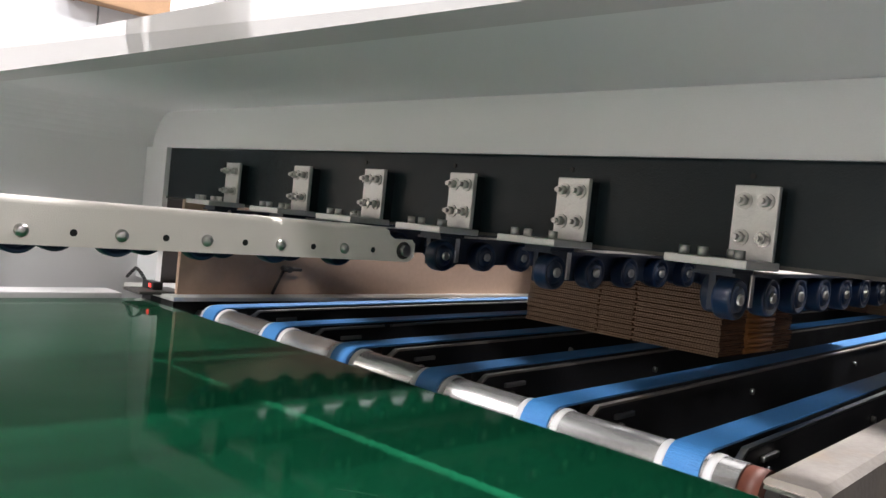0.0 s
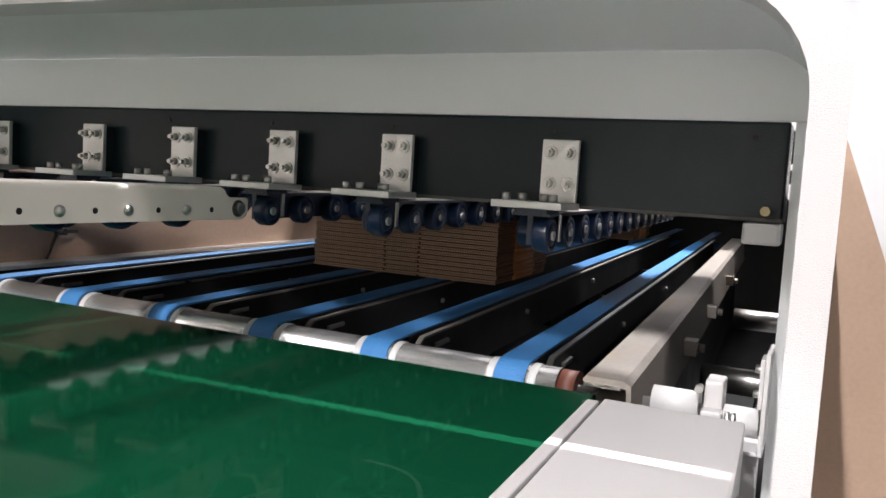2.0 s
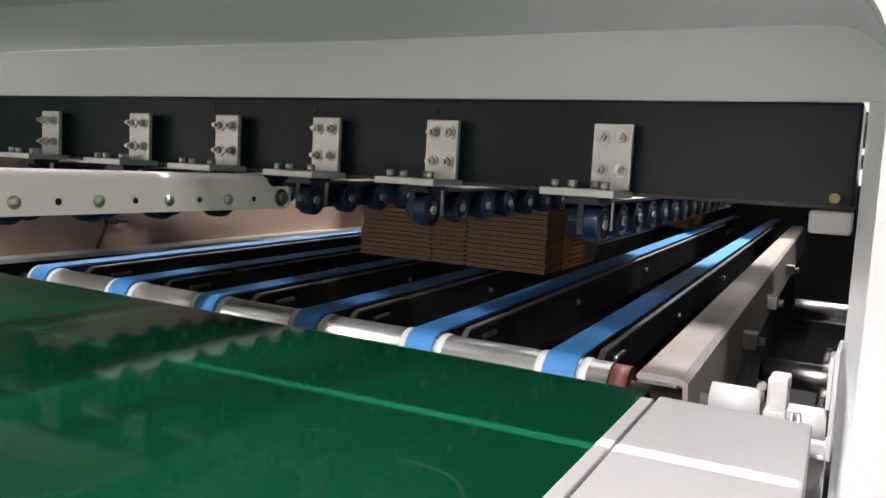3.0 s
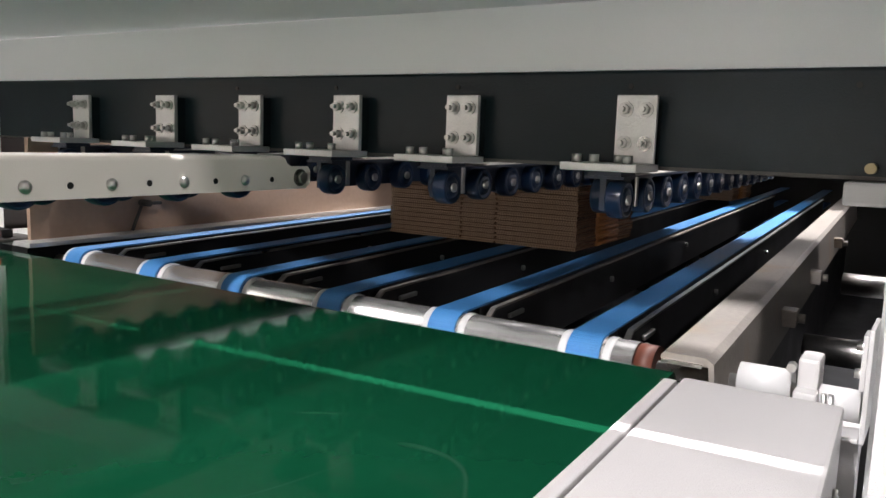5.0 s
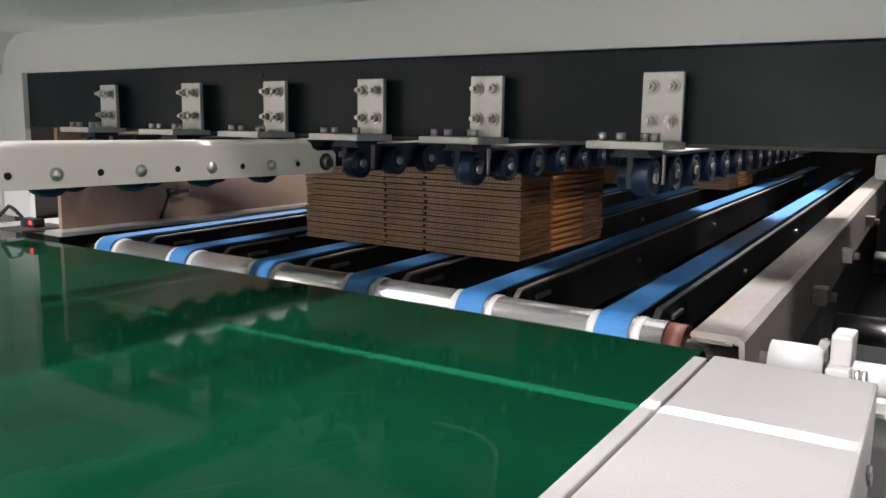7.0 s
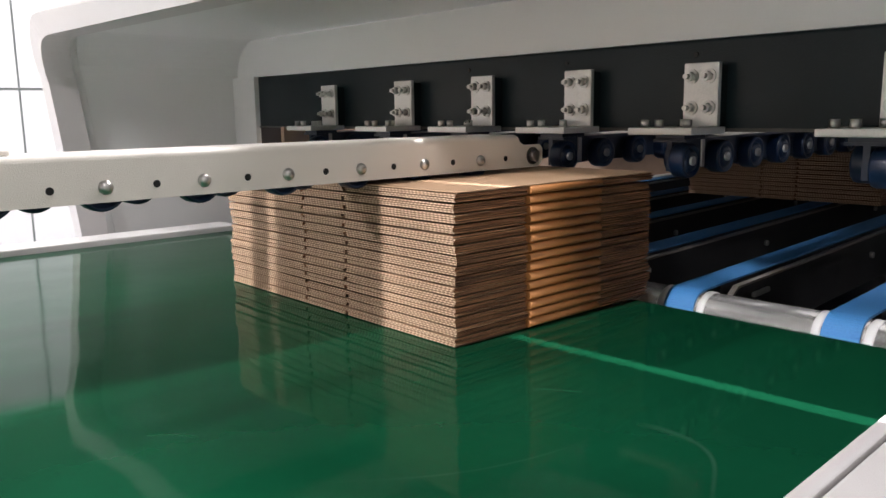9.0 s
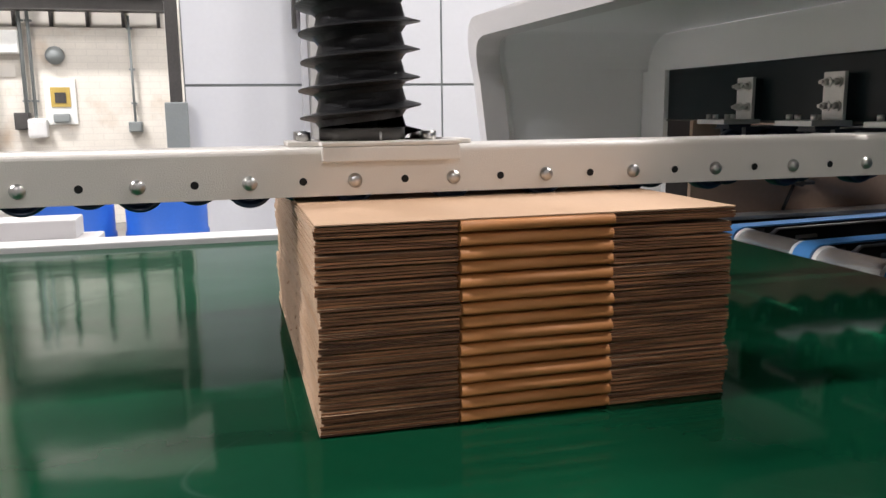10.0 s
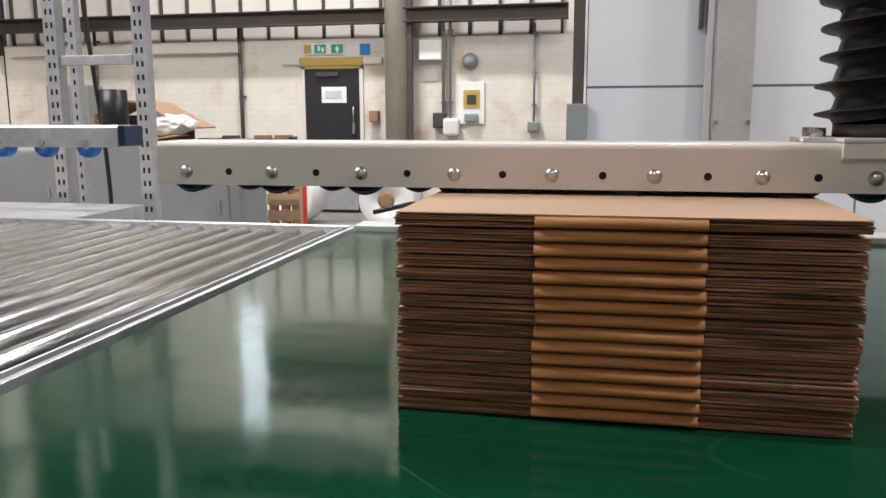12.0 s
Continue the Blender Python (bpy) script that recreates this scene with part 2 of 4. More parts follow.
BAG = mat("white_polythene", (0.72, 0.71, 0.69), 0.3, 0, 0.06, 8)
WOOD = mat("pale_pallet_wood", (0.48, 0.33, 0.19), 0.7, 0, 0.2, 7, 0.4, 60)
REDP = mat("red_plastic", (0.55, 0.04, 0.03), 0.4, 0, 0.08)
SKYL = flat_glow("daylit_wall_sheet", (0.85, 0.95, 1.0), 2.2)
LEDR = flat_glow("red_indicator", (1.0, 0.05, 0.04), 0.7)
TUBE = flat_glow("lit_diffuser", (1.0, 0.95, 0.88), 6.0)
HOLE = mat("black_hole", (0.004, 0.004, 0.004), 0.8, 0, 0.1)


# ---- mesh helpers ----
def box(bm, x0, y0, z0, x1, y1, z1, bevel=0.0, mi=0):
    v = [bm.verts.new((x, y, z)) for x in (x0, x1) for y in (y0, y1) for z in (z0, z1)]
    fs = []
    for q in ((0, 1, 3, 2), (4, 6, 7, 5), (0, 4, 5, 1), (2, 3, 7, 6), (0, 2, 6, 4), (1, 5, 7, 3)):
        f = bm.faces.new([v[i] for i in q])
        f.material_index = mi
        fs.append(f)
    if bevel:
        es = {e for f in fs for e in f.edges}
        bmesh.ops.bevel(bm, geom=list(es), offset=bevel, segments=2, affect="EDGES", profile=0.6)
    return fs


def cyl(bm, a, b, r, n=20, r2=None, caps=True, mi=0):
    a, b = Vector(a), Vector(b)
    d = (b - a).normalized()
    u = d.orthogonal().normalized()
    w = d.cross(u)
    r2 = r if r2 is None else r2
    ra = [bm.verts.new(a + r * (math.cos(k * math.tau / n) * u + math.sin(k * math.tau / n) * w)) for k in range(n)]
    rb = [bm.verts.new(b + r2 * (math.cos(k * math.tau / n) * u + math.sin(k * math.tau / n) * w)) for k in range(n)]
    for k in range(n):
        f = bm.faces.new((ra[k], ra[(k + 1) % n], rb[(k + 1) % n], rb[k]))
        f.smooth, f.material_index = True, mi
    if caps:
        for loop in (ra[::-1], rb):
            f = bm.faces.new(loop)
            f.material_index = mi


def prism(bm, profile, a, b, axis="x", smooth=False, mi=0):
    """Extrude a closed profile along an axis from a to b. Profile pairs are the two other axes in order."""
    def at(p, s):
        return {"x": (s, p[0], p[1]), "y": (p[0], s, p[1]), "z": (p[0], p[1], s)}[axis]
    va = [bm.verts.new(at(p, a)) for p in profile]
    vb = [bm.verts.new(at(p, b)) for p in profile]
    n = len(profile)
    for k in range(n):
        f = bm.faces.new((va[k], va[(k + 1) % n], vb[(k + 1) % n], vb[k]))
        f.smooth, f.material_index = smooth, mi
    for loop in (va[::-1], vb):
        f = bm.faces.new(loop)
        f.material_index = mi


def lathe(bm, centre, profile, n=24, axis="y", mi=0):
    """Turn (radius, along) pairs about an axis through centre."""
    c = Vector(centre)
    rings = []
    for r, s in profile:
        ring = []
        for k in range(n):
            ca, sa = math.cos(k * math.tau / n) * r, math.sin(k * math.tau / n) * r
            ring.append(bm.verts.new(c + Vector({"y": (ca, s, sa), "z": (ca, sa, s), "x": (s, ca, sa)}[axis])))
        rings.append(ring)
    for p, q in zip(rings, rings[1:]):
        for k in range(n):
            f = bm.faces.new((p[k], p[(k + 1) % n], q[(k + 1) % n], q[k]))
            f.smooth, f.material_index = True, mi
    bm.faces.new(rings[0][::-1]).material_index = mi
    bm.faces.new(rings[-1]).material_index = mi


def mesh_of(name, bm, *materials):
    bmesh.ops.recalc_face_normals(bm, faces=bm.faces)
    me = bpy.data.meshes.new(name)
    bm.to_mesh(me)
    bm.free()
    for m in materials:
        me.materials.append(m)
    return me


def part(name, bm, material, parent=None, label=""):
    ms = material if isinstance(material, (list, tuple)) else [material]
    ob = new(name, bm if isinstance(bm, bpy.types.Mesh) else mesh_of(name, bm, *ms))
    ob.parent = parent
    return tagged(ob, label)


def thing(name, label, category, at=(0, 0, 0), group="", kind=""):
    ob = new(name)
    ob.empty_display_size = 0.05
    ob.location = at
    return tagged(ob, label, category, group, kind)


def bm_():
    return bmesh.new()


def structure(name, bm, material, label, parent=None):
    return tagged(part(name, bm, material, parent), label, "", "", "structure")


# ---- the hall ----
b = bm_(); box(b, -8.95, -9, -0.1, 12, 9.7, 0)
structure("floor", b, FLOOR, "worn grey concrete factory floor")
b = bm_(); box(b, -8.95, -9, 7.8, 12, 9.7, 7.95)
structure("ceiling", b, ROOFING, "grey factory ceiling high above the machine")
b = bm_(); box(b, -8.95, -9.2, 0, 12, -9, 7.8)
structure("wall_south", b, CONC, "plain grey wall behind the camera")
b = bm_(); box(b, 12, -9, 0, 12.2, 9.48, 7.8)
structure("wall_east", b, PANEL, "plain pale end wall")
b = bm_(); box(b, -8.95, -9, 0, -8.72, 9.48, 2.15)
structure("wall_west", b, BRICK, "stained cream brick end wall")
# this cladding lies in shadow; the shadow is put in as a dark material
b = bm_(); box(b, -8.95, -9, 2.155, -8.70, 9.48, 7.8)
structure("wall_west_upper", b, DSTEEL, "cladding above the end wall, its shadow coloured in dark brown")


# ---- the machine ----
def rise(x):
    """Top of the blue belts: they climb gently into the machine."""
    return 1.036 + 0.012 * (x - 0.9)


def drift(y, x):
    return y + 0.05 * (x - 0.9)


def shear_run(bm):
    """Lay a straight run (built level at z = 0, along x) into the climbing line of the blue belts."""
    for v in bm.verts:
        x = v.co.x
        v.co.y += 0.05 * (x - 0.9)
        v.co.z += rise(x)


def green_conveyor():
    t = thing("belt_conveyor", "wide conveyor with a glossy green PVC belt and white side cover", "conveyor")
    b = bm_()
    prof = [(-0.795, 1.026), (-0.79, 1.03)]
    prof += [(0.846 + 0.018 * math.sin(a), 1.012 + 0.018 * math.cos(a)) for a in [k * math.pi / 10 for k in range(11)]]
    prof += [(-0.795, 0.994)]
    prism(b, prof, -0.555, 0.90, "y", False)
    for v in b.verts:
        if v.co.y < 0:
            v.co.y += 0.045 * (v.co.x - 0.55)
    bmesh.ops.recalc_face_normals(b, faces=b.faces)
    part("belt", b, GREEN, t, "glossy dark green belt with faint scuffs")
    b = bm_()
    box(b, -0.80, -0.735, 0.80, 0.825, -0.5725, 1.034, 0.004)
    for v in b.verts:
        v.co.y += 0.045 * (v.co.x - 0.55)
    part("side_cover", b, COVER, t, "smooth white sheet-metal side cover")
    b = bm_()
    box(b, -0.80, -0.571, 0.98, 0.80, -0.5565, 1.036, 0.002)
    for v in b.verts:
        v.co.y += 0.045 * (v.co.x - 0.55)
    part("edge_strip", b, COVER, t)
    for z, x in ((0.965, 0.755), (0.925, 0.72), (0.945, 0.79)):
        b = bm_()
        yy = -0.735 + 0.045 * (x - 0.55)
        cyl(b, (x, yy, z), (x, yy - 0.004, z), 0.007, 12)
        part("screw", b, STEEL, t)
    b = bm_(); box(b, -0.80, 0.903, 0.95, 0.80, 0.985, 1.042, 0.003)
    part("far_rail", b, WHITE, t, "white side rail along the belt's far edge")
    b = bm_(); box(b, -0.76, -0.50, 0.86, 0.80, 0.88, 0.985)
    part("bed", b, BLACK, t)
    for x in (-0.7, 0.7):
        for y in (-0.66, 0.93):
            b = bm_(); box(b, x - 0.04, y - 0.03, 0, x + 0.04, y + 0.03, 0.96, 0.003)
            part("leg", b, WHITE, t)
    return t


green_conveyor()

BELT_Y = (-0.402, -0.180, 0.036, 0.260, 0.485, 0.724)


def front_roller():
    t = thing("drive_roller", "polished steel drive roller with white collars beside each belt", "roller")
    b = bm_(); cyl(b, (0.947, -0.468, 1.0025), (0.947, 0.76, 1.0025), 0.0310, 32)
    part("tube", b, SATIN, t)
    for y in BELT_Y:
        for s in (-1, 1):
            b = bm_()
            lathe(b, (0.947, y + s * 0.0315, 1.0025), [(0.0308, -0.006), (0.0326, -0.004), (0.0326, 0.004), (0.0308, 0.006)], 28)
            part("collar", b, COLLAR, t)
    b = bm_(); cyl(b, (0.947, -0.494, 1.0025), (0.947, -0.470, 1.0025), 0.0300, 24)
    part("end_cap", b, RUST, t, "rust-red end of the roller")
    b = bm_(); cyl(b, (0.947, -0.60, 1.0025), (0.947, 0.82, 1.0025), 0.012, 16)
    part("shaft", b, STEEL, t)


front_roller()


def belt_lane(y):
    t = thing("belt_lane", "narrow ribbed blue belt running over a black support beam", "conveyor", group="blue belt lanes")
    b = bm_()
    w, x0, x1 = 0.023, 0.947, 4.9
    # closed loop of the belt: top run, wrap over the roller, return run
    outer = [(x1, rise(x1)), (1.3, rise(1.3))] + [(0.947 + 0.0345 * math.sin(a), 1.0025 + 0.0345 * math.cos(a)) for a in [0.02 - k * math.pi / 14 for k in range(15)]] + [(1.3, 0.968), (x1, 1.01)]
    inner = [(px, pz - 0.003) if k < 2 else ((px - 0.947) * 0.9 + 0.947, (pz - 1.0025) * 0.9 + 1.0025) if k < 17 else (px, pz + 0.003) for k, (px, pz) in enumerate(outer)]
    n = len(outer)
    rows = []
    for s in (-w, w):
        rows.append(([b.verts.new((px, drift(y + s, px), pz)) for px, pz in outer], [b.verts.new((px, drift(y + s, px), pz)) for px, pz in inner]))
    (o1, i1), (o2, i2) = rows
    for k in range(n - 1):
        for q in ((o1[k], o1[k + 1], o2[k + 1], o2[k]), (i1[k], i2[k], i2[k + 1], i1[k + 1]), (o1[k], i1[k], i1[k + 1], o1[k + 1]), (o2[k], o2[k + 1], i2[k + 1], i2[k])):
            b.faces.new(q)
    part("belt", b, BLUE, t, "ribbed blue fabric belt")
    # fine cross ribs where the belt rounds the roller
    for k in range(13):
        a = 0.1 - k * 0.105
        b = bm_()
        cx, cz = 0.947 + 0.0338 * math.sin(a), 1.0025 + 0.0338 * math.cos(a)
        cyl(b, (cx, y - w + 0.001, cz), (cx, y + w - 0.001, cz), 0.0008, 6)
        part("rib", b, BLUE, t)
    b = bm_()
    box(b, 1.0, y - 0.021, -0.085, 4.2, y + 0.021, -0.004)
    shear_run(b)
    part("support_beam", b, BLACK, t)
    # side plate with a sloped nose and a bright worn upper edge
    b = bm_()
    prism(b, [(0.985, -0.034), (1.025, -0.008), (4.18, -0.008), (4.18, -0.10), (1.0, -0.10), (0.985, -0.06)], y - 0.036, y - 0.030, "y")
    shear_run(b)
    part("side_plate", b, BLACK, t)
    b = bm_()
    prism(b, [(0.983, -0.033), (1.024, -0.0065), (4.18, -0.0065), (4.18, -0.0105), (1.026, -0.0105), (0.986, -0.037)], y - 0.0375, y - 0.0285, "y")
    shear_run(b)
    part("worn_edge", b, STEEL if y > 0.4 or y < -0.3 else RAIL, t, "bare worn metal edge of the plate")
    b = bm_()
    box(b, 1.07, y - 0.043, -0.032, 1.125, y - 0.0365, -0.024, 0.002)
    shear_run(b)
    part("clamp_tab", b, STEEL, t)
    for x in (1.09, 1.6, 2.3):
        b = bm_()
        cyl(b, (x, y - 0.037, -0.045), (x, y - 0.044, -0.045), 0.006, 10)
        shear_run(b)
        part("bolt", b, STEEL, t)
    for x in (1.3, 3.6):
        b = bm_(); box(b, x - 0.03, drift(y, x) - 0.02, 0.62, x + 0.03, drift(y, x) + 0.02, 0.935)
        part("post", b, BLACK, t)
    return t


for y in BELT_Y:
    belt_lane(y)


def machine_body():
    t = thing("sorting_machine", "machine base under the blue belts, black to stand in for its dark interior", "machine")
    # pan, skirts and end panel are black to colour in the dark interior
    b = bm_(); box(b, 0.93, -0.78, 0.55, 5.0, 1.15, 0.62)
    part("pan", b, BLACK, t)
    b = bm_(); box(b, 0.96, 1.10, 0.62, 4.6, 1.15, 1.05)
    part("far_skirt", b, BLACK, t)
    # unseen covers and far panel, added to keep hall light off the belts
    for xa, ya, xb, yb in ((1.12, -0.40, 2.3, 0.80), (1.40, -0.78, 2.3, -0.405), (2.302, -0.05, 3.298, 1.08), (3.3, -0.78, 4.95, 1.15)):
        b = bm_(); box(b, xa, ya, 1.39, xb, yb, 1.41)
        part("top_cover", b, BLACK, t)
    b = bm_(); box(b, 0.972, 1.09, 1.05, 4.95, 1.10, 1.389)
    part("far_panel", b, BLACK, t)
    b = bm_(); box(b, 4.95, -0.79, 0.62, 5.0, 1.10, 1.30)
    part("end_panel", b, BLACK, t)
    b = bm_(); box(b, 0.972, -0.789, 0.55, 5.0, -0.7805, 1.30)
    part("near_skirt", b, BLACK, t)
    for x in (1.0, 4.4):
        for y in (-0.70, 1.08):
            b = bm_(); box(b, x - 0.05, y - 0.05, 0, x + 0.05, y + 0.05, 0.55)
            part("leg", b, BLACK, t)
    b = bm_(); cyl(b, (1.75, -0.78, 0.88), (1.75, -0.56, 0.88), 0.03, 20)
    part("cross_shaft", b, STEEL, t)
    b = bm_(); cyl(b, (2.4, -0.78, 0.93), (2.4, -0.56, 0.93), 0.03, 20)
    part("cross_shaft", b, STEEL, t)
    b = bm_(); cyl(b, (1.3, -0.70, 0.80), (2.4, -0.66, 0.82), 0.012, 14)
    part("tie_rod", b, STEEL, t)
    b = bm_()
    prism(b, [(1.25 + 0.075 * math.cos(k * math.tau / 24), 0.86 + 0.075 * math.sin(k * math.tau / 24)) for k in range(24)], -0.665, -0.635, "y")
    part("pulley", b, BLACK, t)


machine_body()


def side_board():
    t = thing("side_guide", "tan board guide along the far side of the belts", "guide")
    b = bm_(); prism(b, [(0.90, 0.845), (4.9, drift(0.845, 4.9)), (4.9, drift(0.857, 4.9)), (0.90, 0.857)], 1.0462, 1.262, "z")
    part("board", b, TAN, t)
    b = bm_(); box(b, 0.87, 0.80, 1.036, 4.9, 1.059, 1.046, 0.002)
    part("ledge", b, ALU, t, "pale worn steel ledge")
    b = bm_(); box(b, 0.9, 0.86, 0.62, 4.9, 0.92, 1.0355)
    part("upright", b, BLACK, t)
    b = bm_()
    cyl(b, (1.185, 0.858, 1.112), (1.185, 0.825, 1.112), 0.008, 12)
    box(b, 1.165, 0.826, 1.108, 1.222, 0.834, 1.116, 0.003)
    part("wing_bolt", b, DSTEEL, t)
    b = bm_()
    cyl(b, (1.182, 0.852, 1.106), (1.155, 0.852, 1.047), 0.004, 8)
    part("wing_bolt_pin", b, DSTEEL, t)


side_board()


def near_rail():
    t = thing("side_rail", "worn pale steel side rail with a sloping outer flange", "rail")
    b = bm_()
    prism(b, [(-0.522, 0.012), (-0.526, 0.016), (-0.574, 0.016), (-0.583, 0.010), (-0.592, -0.085), (-0.586, -0.085), (-0.577, 0.006), (-0.522, 0.008)], 0.852, 4.1, "x")
    shear_run(b)
    part("angle", b, RAIL, t)
    b = bm_(); box(b, 0.99, -0.56, -0.39, 4.1, -0.535, 0.006)
    shear_run(b)
    part("web", b, BLACK, t)
    b = bm_(); box(b, 0.848, -0.5705, 0.004, 0.8515, -0.524, 0.008)
    shear_run(b)
    part("end_lip", b, STEEL, t)
    for x in (1.45, 1.95, 2.7):
        b = bm_()
        box(b, x - 0.02, -0.612, -0.06, x + 0.02, -0.586, -0.03, 0.003)
        cyl(b, (x, -0.612, -0.045), (x, -0.625, -0.045), 0.009, 6)
        shear_run(b)
        part("clamp", b, RAIL, t)


near_rail()


def bearing_unit():
    t = thing("bearing_bracket", "white bearing block with shaft on an angle bracket", "bracket")
    b = bm_(); cyl(b, (0.905, -0.604, 1.021), (0.905, -0.662, 1.021), 0.0205, 28)
    part("shaft_sleeve", b, COLLAR, t)
    b = bm_(); cyl(b, (0.895, -0.692, 1.016), (0.895, -0.733, 1.016), 0.018, 28)
    part("roller_stub", b, COLLAR, t)
    b = bm_(); cyl(b, (0.90, -0.662, 1.02), (0.90, -0.735, 1.02), 0.008, 16)
    part("axle", b, STEEL, t)
    b = bm_()
    box(b, 0.885, -0.690, 1.008, 0.930, -0.668, 1.062, 0.004)
    part("bearing_block", b, WHITE, t)
    b = bm_(); box(b, 0.860, -0.692, 1.000, 0.8845, -0.668, 1.030, 0.003)
    part("bearing_cap", b, WHITE, t)
    for y, z in ((-0.663, 1.052), (-0.660, 1.006)):
        b = bm_(); cyl(b, (0.885, y, z), (0.872, y, z), 0.0055, 6)
        part("hex_bolt", b, STEEL, t)
    for y in (-0.698, -0.705):
        b = bm_(); cyl(b, (0.872, y, 1.0), (0.872, y, 1.03), 0.003, 10)
        part("stud", b, STEEL, t)
    b = bm_(); box(b, 0.86, -0.741, 0.985, 0.94, -0.736, 1.108, 0.0015)
    part("upright_plate", b, WHITE, t)
    b = bm_(); box(b, 0.86, -0.7355, 0.985, 0.94, -0.690, 0.990, 0.0015)
    part("foot_plate", b, WHITE, t)
    b = bm_(); box(b, 0.89, -0.735, 0.62, 0.93, -0.70, 0.9845)
    part("post", b, WHITE, t)
    for z in (1.055, 1.085):
        b = bm_(); cyl(b, (0.885, -0.736, z), (0.885, -0.724, z), 0.006, 6)
        part("bracket_bolt", b, STEEL, t)
    b = bm_(); box(b, 0.868, -0.7355, 1.04, 0.905, -0.7305, 1.10, 0.001)
    part("backing_plate", b, WHITE, t)


bearing_unit()


def hood():
    t = thing("machine_hood", "light grey machine hood with a rounded white lip round its opening", "hood")
    r, ri = 0.13, 0.10
    y0, y1, zt = -0.776, 1.165, 1.476

    def outline(off, rad, zb):
        a, c, top = y0 - (0.5 * off if off > 0 else off), y1 + off, zt + off
        pts = [(a, zb)]
        pts += [(a + rad - rad * math.cos(k * math.pi / 20), top - rad + rad * math.sin(k * math.pi / 20)) for k in range(11)]
        pts += [(c - rad + rad * math.sin(k * math.pi / 20), top - rad + rad * math.cos(k * math.pi / 20)) for k in range(11)]
        return pts + [(c, zb)]

    def front(y, z, x):
        """The hood's far cheek leans out towards its top."""
        k = max(0.0, min(1.0, (y - 0.6) / 0.5))
        return x + k * (0.025 - 0.26 * max(0.0, z - 1.03))

    def ring(name, xa, xb, o_in, o_out, r_in, r_out, m, label="", slotted=False):
        b = bm_()
        sets = []
        for x in (xa, xb):
            for off, rad in ((o_in, r_in), (o_out, r_out)):
                sets.append([b.verts.new((front(y, z, x) if x < 0.9 else x, y, z)) for y, z in outline(off, rad, 0.62)])
        ia, oa, ib, ob_ = sets
        n = len(ia)
        for k in range(n - 1):
            if slotted and k == 11:
                continue
            for q in ((ia[k], ia[k + 1], ib[k + 1], ib[k]), (oa[k], ob_[k], ob_[k + 1], oa[k + 1]), (ia[k], oa[k], oa[k + 1], ia[k + 1]), (ib[k], ib[k + 1], ob_[k + 1], ob_[k])):
                b.faces.new(q).smooth = False
        for k in (0, n - 1):
            b.faces.new((ia[k], ib[k], ob_[k], oa[k]))
        return part(name, b, m, t, label)

    ring("lip", 0.556, 0.6165, -0.012, 0.034, ri, r, WHITE, "broad rounded white lip")
    ring("joint", 0.617, 0.636, 0.0, 0.03, ri, r, HOOD, "", True)
    ring("tunnel", 0.6365, 0.97, 0.0, 0.03, ri, r, HOOD)
    b = bm_(); box(b, 0.96, y0 + 0.002, 1.385, 0.968, y1 - 0.002, 1.474)
    part("back_panel", b, HOOD, t)
    b = bm_(); box(b, 0.945, 1.052, 1.05, 0.958, y1 - 0.002, 1.384)
    part("side_return", b, HOOD, t)
    b = bm_(); box(b, 0.955, y0 + 0.002, 0.64, 0.967, -0.740, 1.384)
    part("near_return", b, HOOD, t)
    for ya in (y0 - 0.015, y1 + 0.015):
        b = bm_(); box(b, 0.65, ya - 0.014, 0, 0.95, ya + 0.014, 0.619)
        part("skirt", b, WHITE, t)


hood()


def cross_beam():
    t = thing("cross_beam", "dark slate steel cross beam with small drilled holes", "beam")
    b = bm_(); box(b, 0.955, -0.735, 1.258, 1.03, 1.050, 1.384, 0.004)
    part("beam_body", b, DARK, t)
    for y in (-0.694, -0.431, -0.17, 0.06, 0.285):
        b = bm_(); cyl(b, (0.956, y, 1.364), (0.9535, y, 1.364), 0.0035, 12)
        part("hole", b, HOLE, t)
    b = bm_(); box(b, 0.953, -0.735, 1.2585, 0.9555, 1.05, 1.263)
    part("lower_edge", b, DSTEEL, t)
    b = bm_(); box(b, 0.93, -0.735, 1.230, 0.99, -0.690, 1.257, 0.004)
    part("end_block", b, WHITE, t, "white block under the beam's end")
    b = bm_(); cyl(b, (0.955, -0.715, 1.272), (0.930, -0.715, 1.272), 0.006, 14)
    part("stop_bolt", b, BRASS, t, "brass stop bolt")


cross_beam()

BRACKET_Y = (-0.449, -0.194, 0.017, 0.228, 0.445, 0.702)


def hex_bolt(parent, a, b_, r=0.0065):
    b = bm_()
    cyl(b, a, b_, r, 6)
    return part("hex_bolt", b, STEEL, parent)


